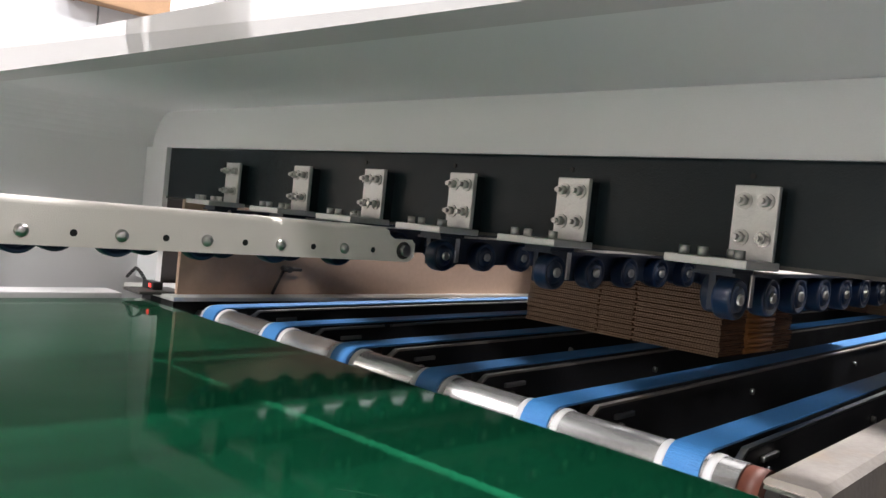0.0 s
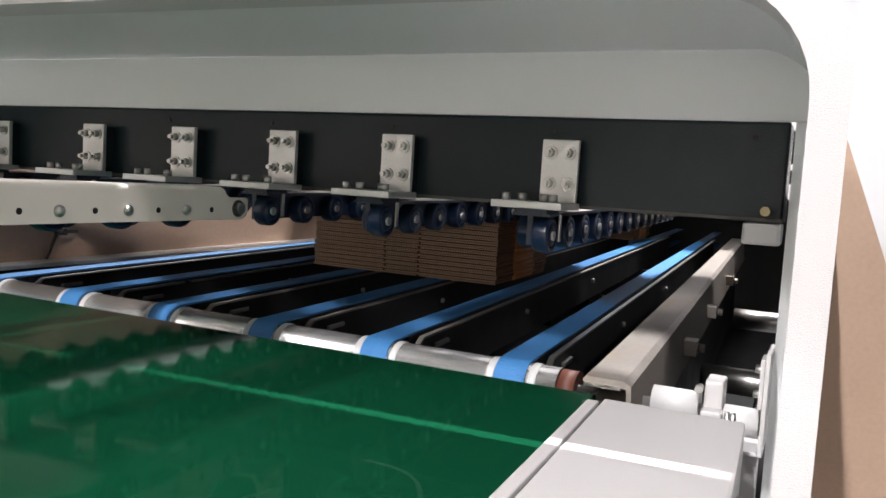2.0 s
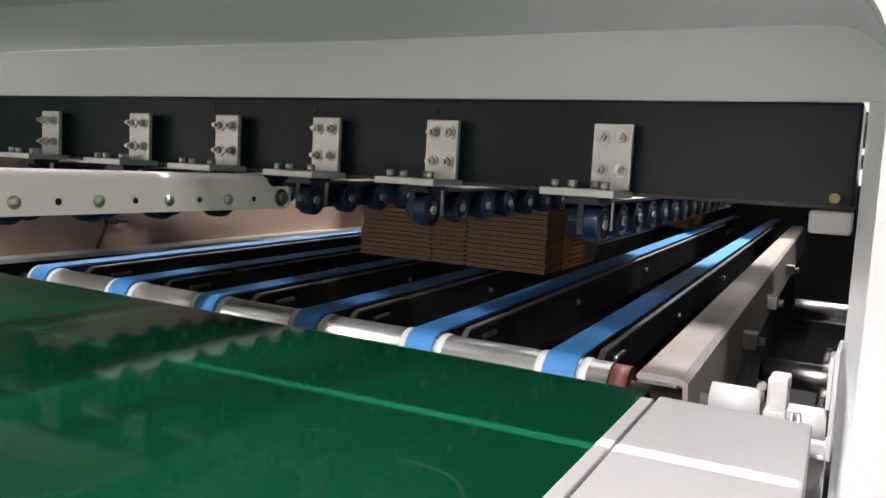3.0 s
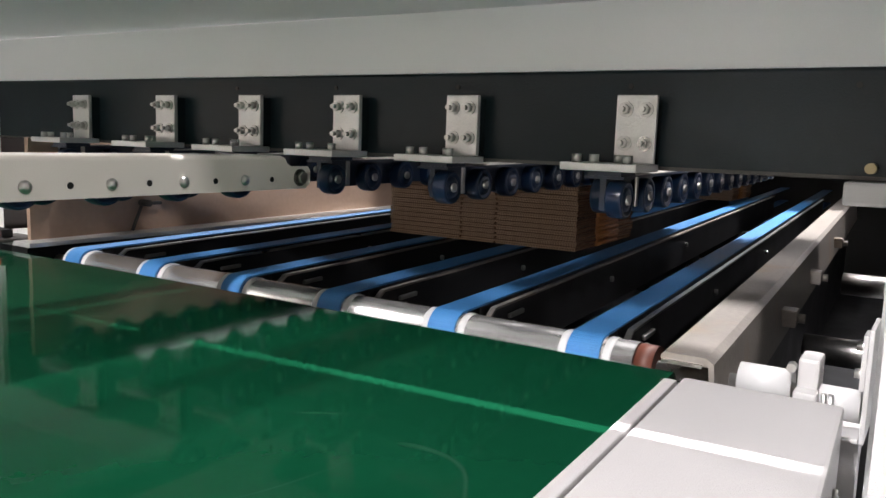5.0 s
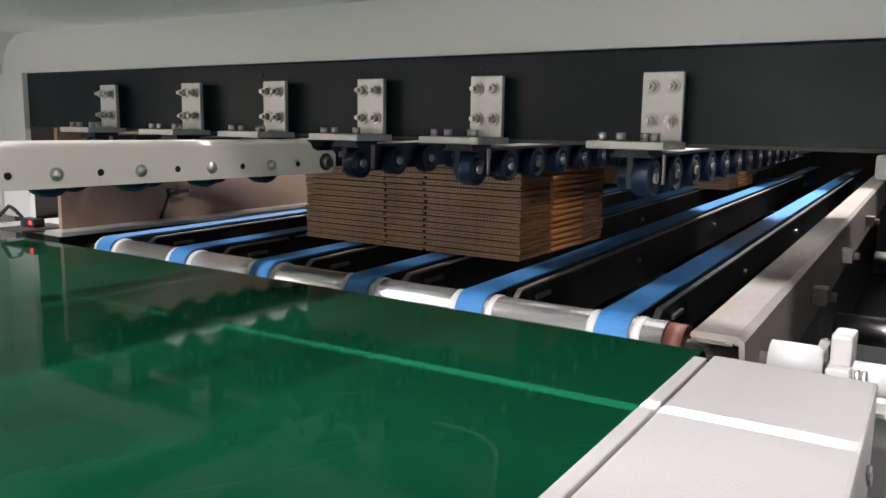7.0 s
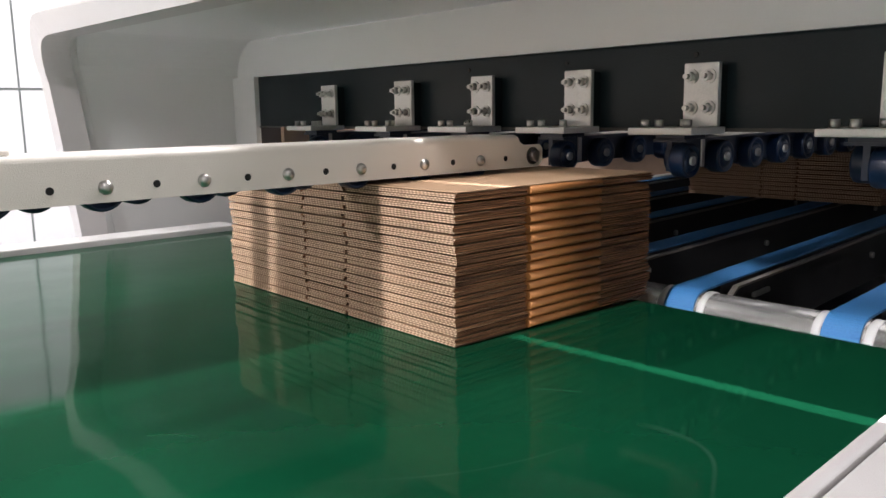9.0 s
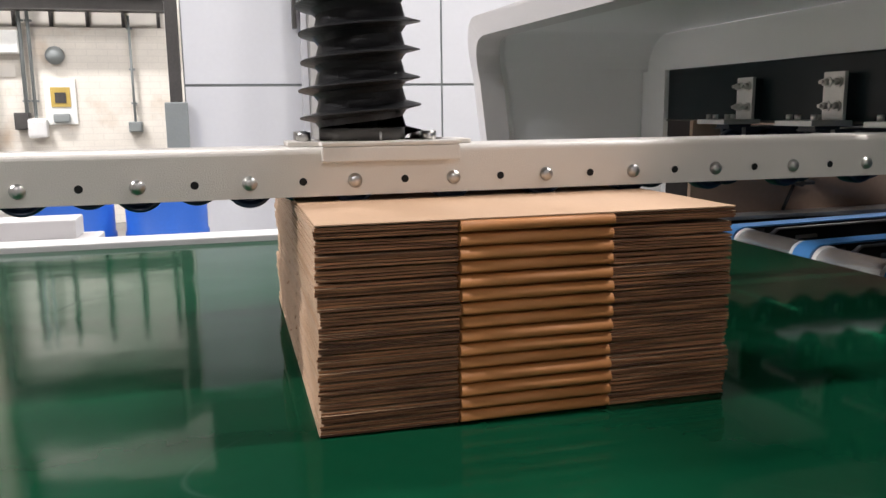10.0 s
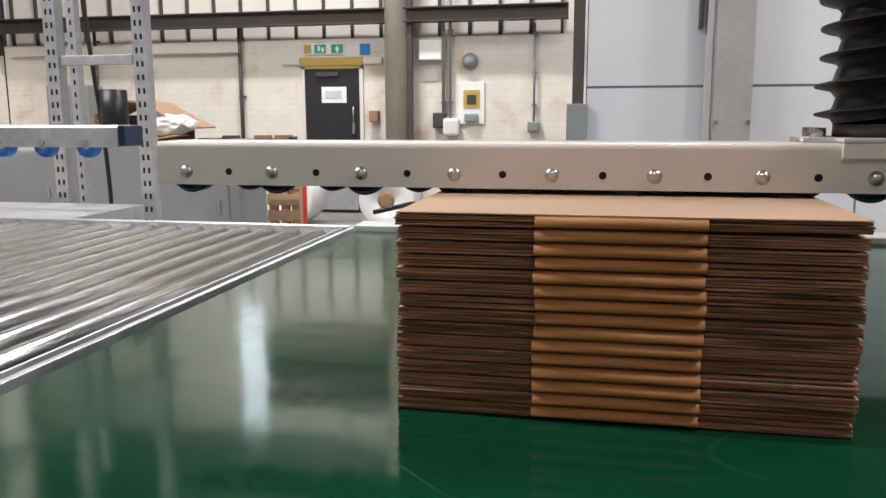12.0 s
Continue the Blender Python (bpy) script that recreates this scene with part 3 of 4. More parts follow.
def angle_bracket(y):
    t = thing("angle_bracket", "machined aluminium angle bracket with four bolts on the cross beam", "bracket", group="brackets along the beam")
    b = bm_(); box(b, 0.928, y - 0.026, 1.2658, 0.936, y + 0.026, 1.351, 0.0015)
    part("upright_plate", b, ALU, t)
    # spacer takes the dark beam paint to colour in the shadow behind the plate
    b = bm_(); box(b, 0.9362, y - 0.024, 1.268, 0.9545, y + 0.024, 1.347)
    part("spacer", b, DARK, t)
    b = bm_(); box(b, 0.865, y - 0.026, 1.256, 0.951, y + 0.072, 1.2655, 0.0015)
    part("foot_plate", b, ALU, t)
    for dy in (-0.013, 0.013):
        for z in (1.291, 1.333):
            b = bm_()
            cyl(b, (0.928, y + dy, z), (0.9255, y + dy, z), 0.0095, 18)
            cyl(b, (0.9255, y + dy, z), (0.916, y + dy, z), 0.0065, 6)
            cyl(b, (0.916, y + dy, z), (0.909, y + dy, z), 0.0035, 10)
            part("stud_nut", b, STEEL, t)
    for x, dy in ((0.885, 0.058), (0.885, 0.035), (0.91, 0.012), (0.885, -0.008)):
        hex_bolt(t, (x, y + dy, 1.2655), (x, y + dy, 1.276), 0.0062)
    return t


def skate_wheel_mesh(m, hub, r=0.0235, w=0.011):
    b = bm_()
    lathe(b, (0, 0, 0), [(0.009, -w), (0.0145, -w), (0.0155, -w * 0.55), (r - 0.006, -w * 0.55), (r - 0.004, -w), (r - 0.001, -w), (r, -w * 0.7), (r, w * 0.7), (r - 0.001, w), (r - 0.004, w), (r - 0.006, w * 0.55), (0.0155, w * 0.55), (0.0145, w), (0.009, w)], 26)
    lathe(b, (0, 0, 0), [(0.004, -w - 0.003), (0.0065, -w - 0.003), (0.0065, w + 0.003), (0.004, w + 0.003)], 12, mi=1)
    return mesh_of("wheel", b, m, hub)


WHEEL_ME = skate_wheel_mesh(WHEEL, STEEL)
WHEEL2_ME = skate_wheel_mesh(WHEEL2, STEEL, 0.025)


def press_arm(y):
    """Skate-wheel rail hanging from a bracket and reaching back over the belts."""
    t = thing("wheel_rail", "navy steel rail with a row of skate wheels above the belts", "wheel rail", group="wheel rails over the belts")
    yc = y + 0.025
    x1 = 2.35

    def up(x):
        return 0.013 * (x - 0.88)
    b = bm_()
    for ya, yb, za, zb in ((yc - 0.026, yc + 0.026, 1.2455, 1.2490), (yc - 0.004, yc + 0.004, 1.206, 1.2455)):
        fs = box(b, 0.895, ya, za, x1, yb, zb)
    for v in b.verts:
        v.co.z += up(v.co.x)
        v.co.y += 0.03 * (v.co.x - 0.9)
    part("rail_channel", b, NAVY, t)
    b = bm_(); box(b, 0.955, yc - 0.025, 1.2492, x1, yc + 0.025, 1.2502)
    for v in b.verts:
        v.co.z += up(v.co.x)
        v.co.y += 0.03 * (v.co.x - 0.9)
    part("rail_top", b, ARMW, t, "pale top face of the rail")
    b = bm_(); box(b, 0.897, yc - 0.022, 1.2492, 0.95, yc + 0.022, 1.2558)
    part("spacer_block", b, NAVY, t)
    b = bm_(); box(b, 0.922, yc - 0.034, 1.212, 0.930, yc - 0.031, 1.249, 0.001)
    part("end_fork", b, STEEL, t)
    for k in range(28):
        x = 0.905 + 0.05 * k
        s = -1 if k % 2 == 0 else 1
        w = new("wheel", WHEEL_ME)
        w.parent = t
        w.matrix_local = pose(x, drift(yc, x) + s * 0.0185, 1.2205 + up(x))
    return t


for y in BRACKET_Y:
    angle_bracket(y)
for y in BRACKET_Y:
    press_arm(y)


def outfeed_arm():
    t = thing("outfeed_arm", "long warm-white wheel arm with bolts pressing on the bundles", "arm")
    xa, xb, zb, zt, d = -0.735, 0.828, 1.2105, 1.2575, 0.078
    r = 0.006
    # inverted channel: two webs and a rounded top
    b = bm_()
    prof = [(0, zb), (0, zt - r)] + [(r - r * math.cos(k * math.pi / 8), zt - r + r * math.sin(k * math.pi / 8)) for k in range(1, 5)]
    prof += [(d - r + r * math.sin(k * math.pi / 8), zt - r + r * math.cos(k * math.pi / 8)) for k in range(0, 5)] + [(d, zb), (d - 0.003, zb), (d - 0.003, zt - 0.006), (0.003, zt - 0.006), (0.003, zb)]
    prism(b, prof, xa, 0.772, "x")
    part("channel", b, ARMW, t)
    for y in (0.0, d - 0.003):
        b = bm_()
        prism(b, [(0.772, zb), (0.818, zb), (0.828, zb + 0.008), (0.828, zb + 0.026), (0.822, zb + 0.032), (0.788, zb + 0.032), (0.780, zb + 0.036), (0.776, zt - 0.004), (0.772, zt - 0.002)], y, y + 0.003, "y")
        part("end_tongue", b, ARMW, t)
    bolt_b = bm_()
    lathe(bolt_b, (0, 0, 0), [(0.0072, 0.0), (0.0072, -0.0012), (0.0062, -0.0035), (0.0035, -0.0052), (0.0012, -0.0056)], 18)
    bolt_me = mesh_of("bolt", bolt_b, STEEL)
    hole_b = bm_()
    cyl(hole_b, (0, 0.0005, 0), (0, -0.0004, 0), 0.0038, 14)
    hole_me = mesh_of("hole", hole_b, HOLE)
    for k in range(1, 16):
        x = (8 - k) * 0.1
        o = part("bolt", bolt_me, None, t)
        o.location = (x, 0, 1.225)
        w = part("wheel", WHEEL_ME, None, t)
        w.location = (x, 0.018, 1.2240)
        if k < 15:
            o = part("hole", hole_me, None, t)
            o.location = (x - 0.05, 0, 1.225)
            w = part("wheel", WHEEL_ME, None, t)
            w.location = (x - 0.05, 0.058, 1.2240)
    o = part("hole", hole_me, None, t)
    o.location = (0.75, 0, 1.225)
    b = bm_(); cyl(b, (0.806, 0, 1.2265), (0.806, -0.0016, 1.2265), 0.0125, 20)
    part("washer", b, DSTEEL, t)
    hex_bolt(t, (0.806, -0.0016, 1.2265), (0.806, -0.0085, 1.2265), 0.0088)
    # saddle plate that carries the bellows
    b = bm_()
    box(b, -0.032, -0.0065, 1.258, 0.106, 0.088, 1.2625, 0.0015)
    box(b, -0.032, -0.0065, 1.243, 0.106, -0.0015, 1.2578, 0.0015)
    part("saddle_plate", b, ARMW, t)
    b = bm_(); box(b, -0.062, 0.02, 1.2578, 0.125, 0.078, 1.2625, 0.001)
    part("flange", b, ARMW, t)
    for x, y in ((-0.045, 0.035), (0.026, 0.012), (0.078, 0.012), (-0.045, 0.068), (0.078, 0.070)):
        hex_bolt(t, (x, y, 1.2625), (x, y, 1.2715), 0.0072)


outfeed_arm()


def bellows():
    """Spiral-fin fabric bellows round the lifting spindle, standing on the arm."""
    t = thing("bellows", "black pleated bellows round the lifting spindle", "bellows", at=(0.016, 0.048, 1.2628))
    b = bm_()
    n, turns, pitch = 36, 25, 0.0275
    rows = []
    steps = turns * n
    for k in range(steps + 1):
        a = k * math.tau / n
        z = 0.008 + pitch * k / n
        wob = 1 + 0.02 * math.sin(a * 2.3) + 0.015 * math.sin(a * 0.71 + 1)
        c, s = math.cos(a), math.sin(a)
        rows.append([b.verts.new((c * r_, s * r_, z + dz)) for r_, dz in ((0.0425 * wob, -0.010), (0.0470 * wob, -0.0035), (0.0615 * wob, -0.0002), (0.0615 * wob, 0.0010), (0.0460 * wob, 0.005), (0.0425 * wob, pitch - 0.0098))])
    for p, q in zip(rows, rows[1:]):
        for j in range(5):
            f = b.faces.new((p[j], q[j], q[j + 1], p[j + 1]))
            f.smooth = j not in (1, 2, 3)
    part("pleats", b, RUBBER, t)
    b = bm_(); cyl(b, (0, 0, 0), (0, 0, 0.012), 0.044, 32)
    part("clamp_ring", b, DSTEEL, t)
    b = bm_(); cyl(b, (0, 0, 0.012), (0, 0, 0.75), 0.016, 20)
    part("spindle", b, STEEL, t)


bellows()


def lift_gantry():
    t = thing("lift_gantry", "unseen white ceiling-hung steel beam that carries the spindle and shades the belt", "gantry")
    # unseen beam and tube, set where their shadows band the belt and bundle
    b = bm_(); box(b, -1.30, 0.03, 1.965, 0.50, 0.205, 2.04, 0.004)
    part("cantilever", b, WHITE, t)
    for x in (-1.2, -0.3):
        b = bm_(); cyl(b, (x, 0.12, 2.0405), (x, 0.12, 7.8), 0.012, 12)
        part("hanger_rod", b, STEEL, t)
    b = bm_(); cyl(b, (-1.30, 0.245, 2.0), (0.50, 0.245, 2.0), 0.021, 18)
    part("cable_tube", b, GALV, t)
    for x in (-0.9, 0.0, 0.45):
        b = bm_(); box(b, x, 0.2055, 1.985, x + 0.03, 0.2245, 2.015)
        part("tube_clip", b, GALV, t)


lift_gantry()


def photo_sensor():
    t = thing("photo_sensor", "small photo sensor with a red indicator and black cable", "sensor")
    b = bm_(); box(b, 0.82, 0.86, 1.043, 0.93, 0.95, 1.050, 0.002)
    part("bracket_plate", b, DSTEEL, t)
    b = bm_(); box(b, 0.86, 0.885, 1.0503, 0.885, 0.94, 1.068, 0.003)
    part("sensor_body", b, BLACK, t)
    b = bm_(); box(b, 0.8585, 0.893, 1.056, 0.8597, 0.903, 1.064)
    part("indicator", b, LEDR, t, "glowing red indicator")
    b = bm_()
    pts = [Vector((0.872, 0.94 + 0.11 * s, 1.058 + 0.03 * math.sin(min(1, s * 1.5) * math.pi / 2) * (1 - max(0, s - 0.6) * 2.2))) for s in [k / 10 for k in range(11)]]
    for p, q in zip(pts, pts[1:]):
        cyl(b, p, q, 0.004, 8)
    part("cable", b, BLACK, t)


photo_sensor()


# ---- bundles of folded cartons ----
BX, BY, BH, BN = 0.372, 0.525, 0.01160, 15


def ply_mesh(x0, x1, y0, y1):
    b = bm_()
    fs = box(b, x0, y0, 0, x1, y1, 0.0018)
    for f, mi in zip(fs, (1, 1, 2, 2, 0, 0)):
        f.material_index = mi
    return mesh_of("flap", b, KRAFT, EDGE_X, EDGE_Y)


def fold_mesh(top=False):
    """Continuous middle panel, its folded front and back rounded; the topmost carton shows its whole flat face."""
    b = bm_()
    prof = [(0.0045 - 0.0062 * math.cos(a), 0.0055 + 0.0050 * math.sin(a)) for a in [-math.pi / 2 + k * math.pi / 8 for k in range(9)]]
    prof += [(BY - 0.0045 + 0.0062 * math.cos(a), 0.0055 + 0.0050 * math.sin(a)) for a in [math.pi / 2 - k * math.pi / 8 for k in range(9)]]
    prism(b, prof, 0.1172, 0.2528, "x", True)
    if top:
        box(b, 0.0006, 0.002, 0.01056, BX - 0.0006, BY - 0.002, 0.0116, mi=1)
    return mesh_of("folded_carton", b, FOLD, KRAFT)


PLIES = [ply_mesh(xa, xb, ya, yb) for xa, xb in ((0.0, 0.1165), (0.2535, BX)) for ya, yb in ((0.003, 0.209), (0.215, BY - 0.003), (0.003, 0.306), (0.311, BY - 0.003))]
FOLD_ME, FOLD_TOP_ME = fold_mesh(), fold_mesh(True)


def bundle(seed):
    rnd = random.Random(seed)
    t = thing("carton_bundle", "neat stack of flat-folded brown corrugated cartons", "carton bundle", group="carton bundles")
    for k in range(BN):
        o = part("folded_carton", FOLD_TOP_ME if k == BN - 1 else FOLD_ME, None, t)
        o.matrix_local = pose(rnd.uniform(-0.0012, 0.0012), rnd.uniform(-0.0012, 0.0012), k * BH, rnd.uniform(-0.03, 0.03), rnd.uniform(-0.10, 0.10), rnd.uniform(-0.15, 0.15))
        for side in (0, 4):
            cx, cy = rnd.uniform(-0.0008, 0.0008), rnd.uniform(-0.0005, 0.003)
            for j in range(4):
                # the four plies lie in two boards, each pair tight, with a gap between the boards
                z = 0.0002 + j * 0.0023 + (0.0004 if j > 1 else 0) + rnd.uniform(-0.00015, 0.00015)
                dx, dy = cx + rnd.uniform(-0.0007, 0.0007), cy + rnd.uniform(-0.0008, 0.0025)
                for piece in ((0, 1) if j < 2 else (2, 3)):
                    p = part("flap", PLIES[side + piece], None, o)
                    p.matrix_local = pose(dx, dy, z, rnd.uniform(-0.03, 0.03), rnd.uniform(-0.10, 0.10))
    return t


BUNDLE = bundle(1)
BUNDLE2 = bundle(2)


# ---- roller conveyor beyond the belt ----
def roller_table():
    t = thing("roller_conveyor", "gravity roller conveyor with bright steel rollers", "conveyor")
    rb = bm_()
    lathe(rb, (0, 0, 0), [(0.006, -0.93), (0.0235, -0.925), (0.0235, 0.925), (0.006, 0.93)], 24)
    rme = mesh_of("roller", rb, ROLLER)
    for k in range(34):
        o = part("roller", rme, None, t)
        o.location = (-0.892 - 0.0605 * k, 0.0, 1.006)
    # dark sheet added under the rollers so the gaps look shaded
    b = bm_(); box(b, -2.96, -0.934, 0.952, -0.86, 0.934, 0.958)
    part("drip_tray", b, DSTEEL, t)
    b = bm_(); box(b, -2.97, 0.935, 0.95, -0.815, 0.965, 1.034, 0.003)
    part("side_channel", b, GALV, t)
    b = bm_(); box(b, -2.97, -0.965, 0.95, -0.815, -0.935, 1.034, 0.003)
    part("side_channel", b, GALV, t)
    b = bm_()
    box(b, -0.858, -0.93, 1.012, -0.838, 0.93, 1.016, 0.001)
    box(b, -0.838, -0.93, 0.96, -0.834, 0.93, 1.032, 0.001)
    part("end_angle", b, GALV, t)
    b = bm_(); box(b, -0.820, -0.93, 0.98, -0.810, 0.985, 1.032, 0.001)
    part("transfer_strip", b, GALV, t)
    for x in (-2.8, -1.0):
        for y in (-0.9, 0.9):
            b = bm_(); box(b, x - 0.03, y - 0.03, 0, x + 0.03, y + 0.03, 0.95)
            part("leg", b, GALV, t)


roller_table()


def far_arm():
    t = thing("guide_arm", "grey-white arm with bright blue skate wheels over the rollers", "arm")
    b = bm_()
    y0 = 0.74
    prism(b, [(y0, 1.220), (y0, 1.262), (y0 + 0.005, 1.267), (y0 + 0.07, 1.267), (y0 + 0.075, 1.262), (y0 + 0.075, 1.220), (y0 + 0.072, 1.220), (y0 + 0.072, 1.262), (y0 + 0.003, 1.262), (y0 + 0.003, 1.220)], -3.2, -1.268, "x")
    part("channel", b, GALV, t)
    # solid dark block added in place of the channel's dark open end
    b = bm_(); box(b, -1.2675, y0 + 0.002, 1.222, -1.252, y0 + 0.073, 1.266, 0.003)
    part("end_cap", b, WHEEL, t, "dark blue block in place of the channel's open end")
    for k in range(17):
        x = -1.347 - 0.105 * k
        w = part("wheel", WHEEL2_ME, None, t)
        w.matrix_local = pose(x, y0 + 0.016, 1.222)
        b = bm_(); cyl(b, (x, y0, 1.231), (x, y0 - 0.006, 1.231), 0.008, 6)
        part("nut", b, STEEL, t)
    b = bm_(); box(b, -2.75, y0 + 0.02, 1.2665, -2.69, y0 + 0.06, 2.2)
    part("hanger", b, GALV, t)
    b = bm_(); box(b, -2.75, y0 + 0.02, 2.2005, -2.69, 3.42, 2.25)
    part("hanger_beam", b, GALV, t)


far_arm()

# ---- painted brick wall, door and its fittings, drawn at 4:3 and set at true size ----
BEFORE = set(bpy.data.objects)
wall = structure("wall_north", (lambda q: (box(q, -11.6, 13.02, -0.43, -5.60, 13.3, 2.62), box(q, -4.45, 13.02, -0.43, 12, 13.3, 2.62), box(q, -5.60, 13.02, 2.16, -4.45, 13.3, 2.62)) and q)(bm_()), BRICK, "cream-painted brick wall with stains")
structure("wall_upper", (lambda q: box(q, -11.6, 13.1, 2.63, -0.6, 13.3, 6.7) and q)(bm_()), CLAD, "cream profiled cladding above the brickwork")
# dark material stands in for missing light and keeps the belt's reflection dark
structure("wall_upper_east", (lambda q: box(q, -0.59, 13.1, 2.63, 12, 13.3, 6.7) and q)(bm_()), DSTEEL, "wall above the partition, coloured dark as if unlit")
for k in range(21):
    b = bm_(); box(b, -11.44 + 0.52 * k, 13.05, 2.64, -11.39 + 0.52 * k, 13.1, 4.2)
    structure("trim", b, DSTEEL, "dark vertical cladding rib")
b = bm_()
box(b, -11.5, 12.72, 2.86, -0.9, 12.78, 3.06); box(b, -11.5, 12.62, 3.06, -0.9, 12.9, 3.08); box(b, -11.5, 12.62, 2.84, -0.9, 12.9, 2.86)
tagged(part("steel_beam", b, DSTEEL), "dark steel beam along the upper wall", "beam", kind="structure")
b = bm_(); box(b, -6.35, 12.70, 5.05, -1.0, 13.09, 5.95, 0.01)
tagged(part("steel_girder", b, DSTEEL), "deep dark steel girder high on the far wall", "beam", kind="structure")
structure("wall_gable", (lambda q: box(q, -11.6, 13.1, 6.72, 12, 13.3, 9.95) and q)(bm_()), ROOFING, "dark roof edge above the cladding")
b = bm_(); box(b, -7.0, 13.04, 4.25, -6.55, 13.09, 6.65)
tagged(part("window_1", b, SKYL), "tall translucent daylight sheet in the upper wall", "window", kind="structure")
b = bm_(); box(b, -11.4, 12.9, 2.42, -6.7, 13.0, 2.58)
tagged(part("cable_trunking", b, CLAD), "cream cable trunking along the wall", "trunking")


def exit_door():
    t = thing("door_1", "black fire door with a white paper notice", "door", kind="structure")
    b = bm_(); box(b, -5.53, 13.0, -0.41, -4.52, 13.06, 2.11, 0.01)
    part("leaf", b, DOORP, t)
    # paler grey panel over the lower part of the leaf
    b = bm_(); box(b, -5.47, 12.992, -0.38, -4.58, 12.9995, 0.10)
    part("kick_plate", b, GALV, t, "dull grey panel over the lower door")
    for xa, xb in ((-5.598, -5.532), (-4.518, -4.452)):
        b = bm_(); box(b, xa, 12.98, -0.43, xb, 13.15, 2.155)
        part("frame_post", b, CLAD, t)
    b = bm_(); box(b, -5.598, 12.98, 2.113, -4.452, 13.019, 2.158)
    part("frame_head", b, YELLOW, t)
    b = bm_(); box(b, -5.22, 12.985, 1.52, -4.76, 12.998, 1.80, 0.004)
    part("notice", b, PAPER, t, "white paper notice with a yellow border")
    b = bm_(); box(b, -5.15, 12.978, 1.6, -4.85, 12.984, 1.73)
    part("notice_text", b, mat("pale_grey_print", (0.55, 0.57, 0.58), 0.7), t)
    b = bm_(); box(b, -4.66, 12.95, 0.98, -4.60, 13.0, 1.16, 0.01); cyl(b, (-4.63, 12.96, 1.1), (-4.63, 12.96, 1.45), 0.012, 10)
    part("push_bar", b, STEEL, t)
    b = bm_(); box(b, -5.3, 12.95, 1.98, -4.9, 12.998, 2.05, 0.005)
    part("closer", b, DSTEEL, t)


exit_door()
b = bm_(); box(b, -5.6, 12.97, 2.165, -4.45, 13.019, 2.31, 0.004)
tagged(part("lintel", b, YELLOW), "faded yellow lintel over the door", "lintel", kind="structure")
b = bm_(); box(b, -5.95, 12.96, 2.19, -5.61, 13.019, 2.30, 0.004); box(b, -4.44, 12.96, 2.19, -4.1, 13.019, 2.30, 0.004)
tagged(part("lintel_ends", b, CLAD), "cream ends of the door lintel", "lintel", kind="structure")


def exit_sign():
    t = thing("exit_sign", "white and green emergency exit sign with arrow", "sign")
    b = bm_(); box(b, -5.52, 12.99, 2.36, -4.78, 13.019, 2.55, 0.004)
    part("board", b, PAPER, t)
    for xa, xb, m in ((-5.52, -5.39, YELLOW), (-5.33, -5.12, SIGNG), (-5.02, -4.80, SIGNG)):
        b = bm_(); box(b, xa, 12.98, 2.38, xb, 12.9895, 2.53)
        part("field", b, m, t)
    b = bm_(); box(b, -5.27, 12.974, 2.42, -5.22, 12.9795, 2.51); box(b, -5.20, 12.974, 2.40, -5.15, 12.9795, 2.48)
    part("running_mark", b, PAPER, t)
    b = bm_(); prism(b, [(-4.95, 2.44), (-4.87, 2.44), (-4.91, 2.51)], 12.974, 12.9795, "y"); box(b, -4.925, 12.974, 2.395, -4.895, 12.9795, 2.44)
    part("arrow", b, PAPER, t)


exit_sign()
b = bm_(); box(b, -4.50, 12.99, 2.35, -4.32, 13.019, 2.53, 0.004)
tagged(part("blue_sign", b, SIGNB), "small blue mandatory sign beside the exit sign", "sign")
b = bm_(); cyl(b, (-3.78, 12.75, -0.43), (-3.78, 12.75, 9.95), 0.2, 24)
tagged(part("column", b, COLP), "cream-painted steel column against the wall", "column", kind="structure")
b = bm_(); box(b, -3.58, 12.7, -0.43, -3.5, 12.8, 9.95)
tagged(part("column_edge", b, DSTEEL), "dark steel strip beside the column", "column", kind="structure")


def fuse_box(x, z, w, h, m, label):
    t = thing("electrical_box", label, "electrical box")
    b = bm_(); box(b, x, 12.86, z, x + w, 13.015, z + h, 0.012)
    part("case", b, m, t)
    b = bm_(); box(b, x + 0.015, 12.845, z + 0.015, x + w - 0.015, 12.859, z + h - 0.015, 0.005)
    part("lid", b, m, t)


fuse_box(-3.42, 2.22, 0.40, 0.34, PAPER, "white electrical box high on the wall")
fuse_box(-3.18, 1.08, 0.22, 0.26, DSTEEL, "dark switch box on the wall")
fuse_box(-4.32, 1.18, 0.16, 0.2, CARD, "small brownish alarm box beside the door")
fuse_box(-1.55, 1.02, 0.2, 0.16, GREYP, "grey socket box at the pipe's end")


def pipe(x, z0, z1, r, m, label):
    t = thing("conduit", label, "conduit")
    b = bm_(); cyl(b, (x, 12.93, z0), (x, 12.93, z1), r, 12)
    part("tube", b, m, t)
    for z in (z0 + 0.3, (z0 + z1) / 2, z1 - 0.2):
        b = bm_(); box(b, x - r - 0.02, 12.93, z, x + r + 0.02, 13.019, z + 0.03)
        part("clip", b, m, t)


pipe(-6.72, 0.4, 2.85, 0.035, DSTEEL, "dark vertical conduit on the brick wall")
pipe(-3.0, 1.2, 4.2, 0.03, GREYP, "grey vertical conduit on the brick wall")
pipe(-2.88, 1.2, 4.2, 0.025, GREYP, "grey vertical conduit on the brick wall")
pipe(-1.45, 1.15, 2.8, 0.02, GREYP, "thin grey conduit down to a socket")
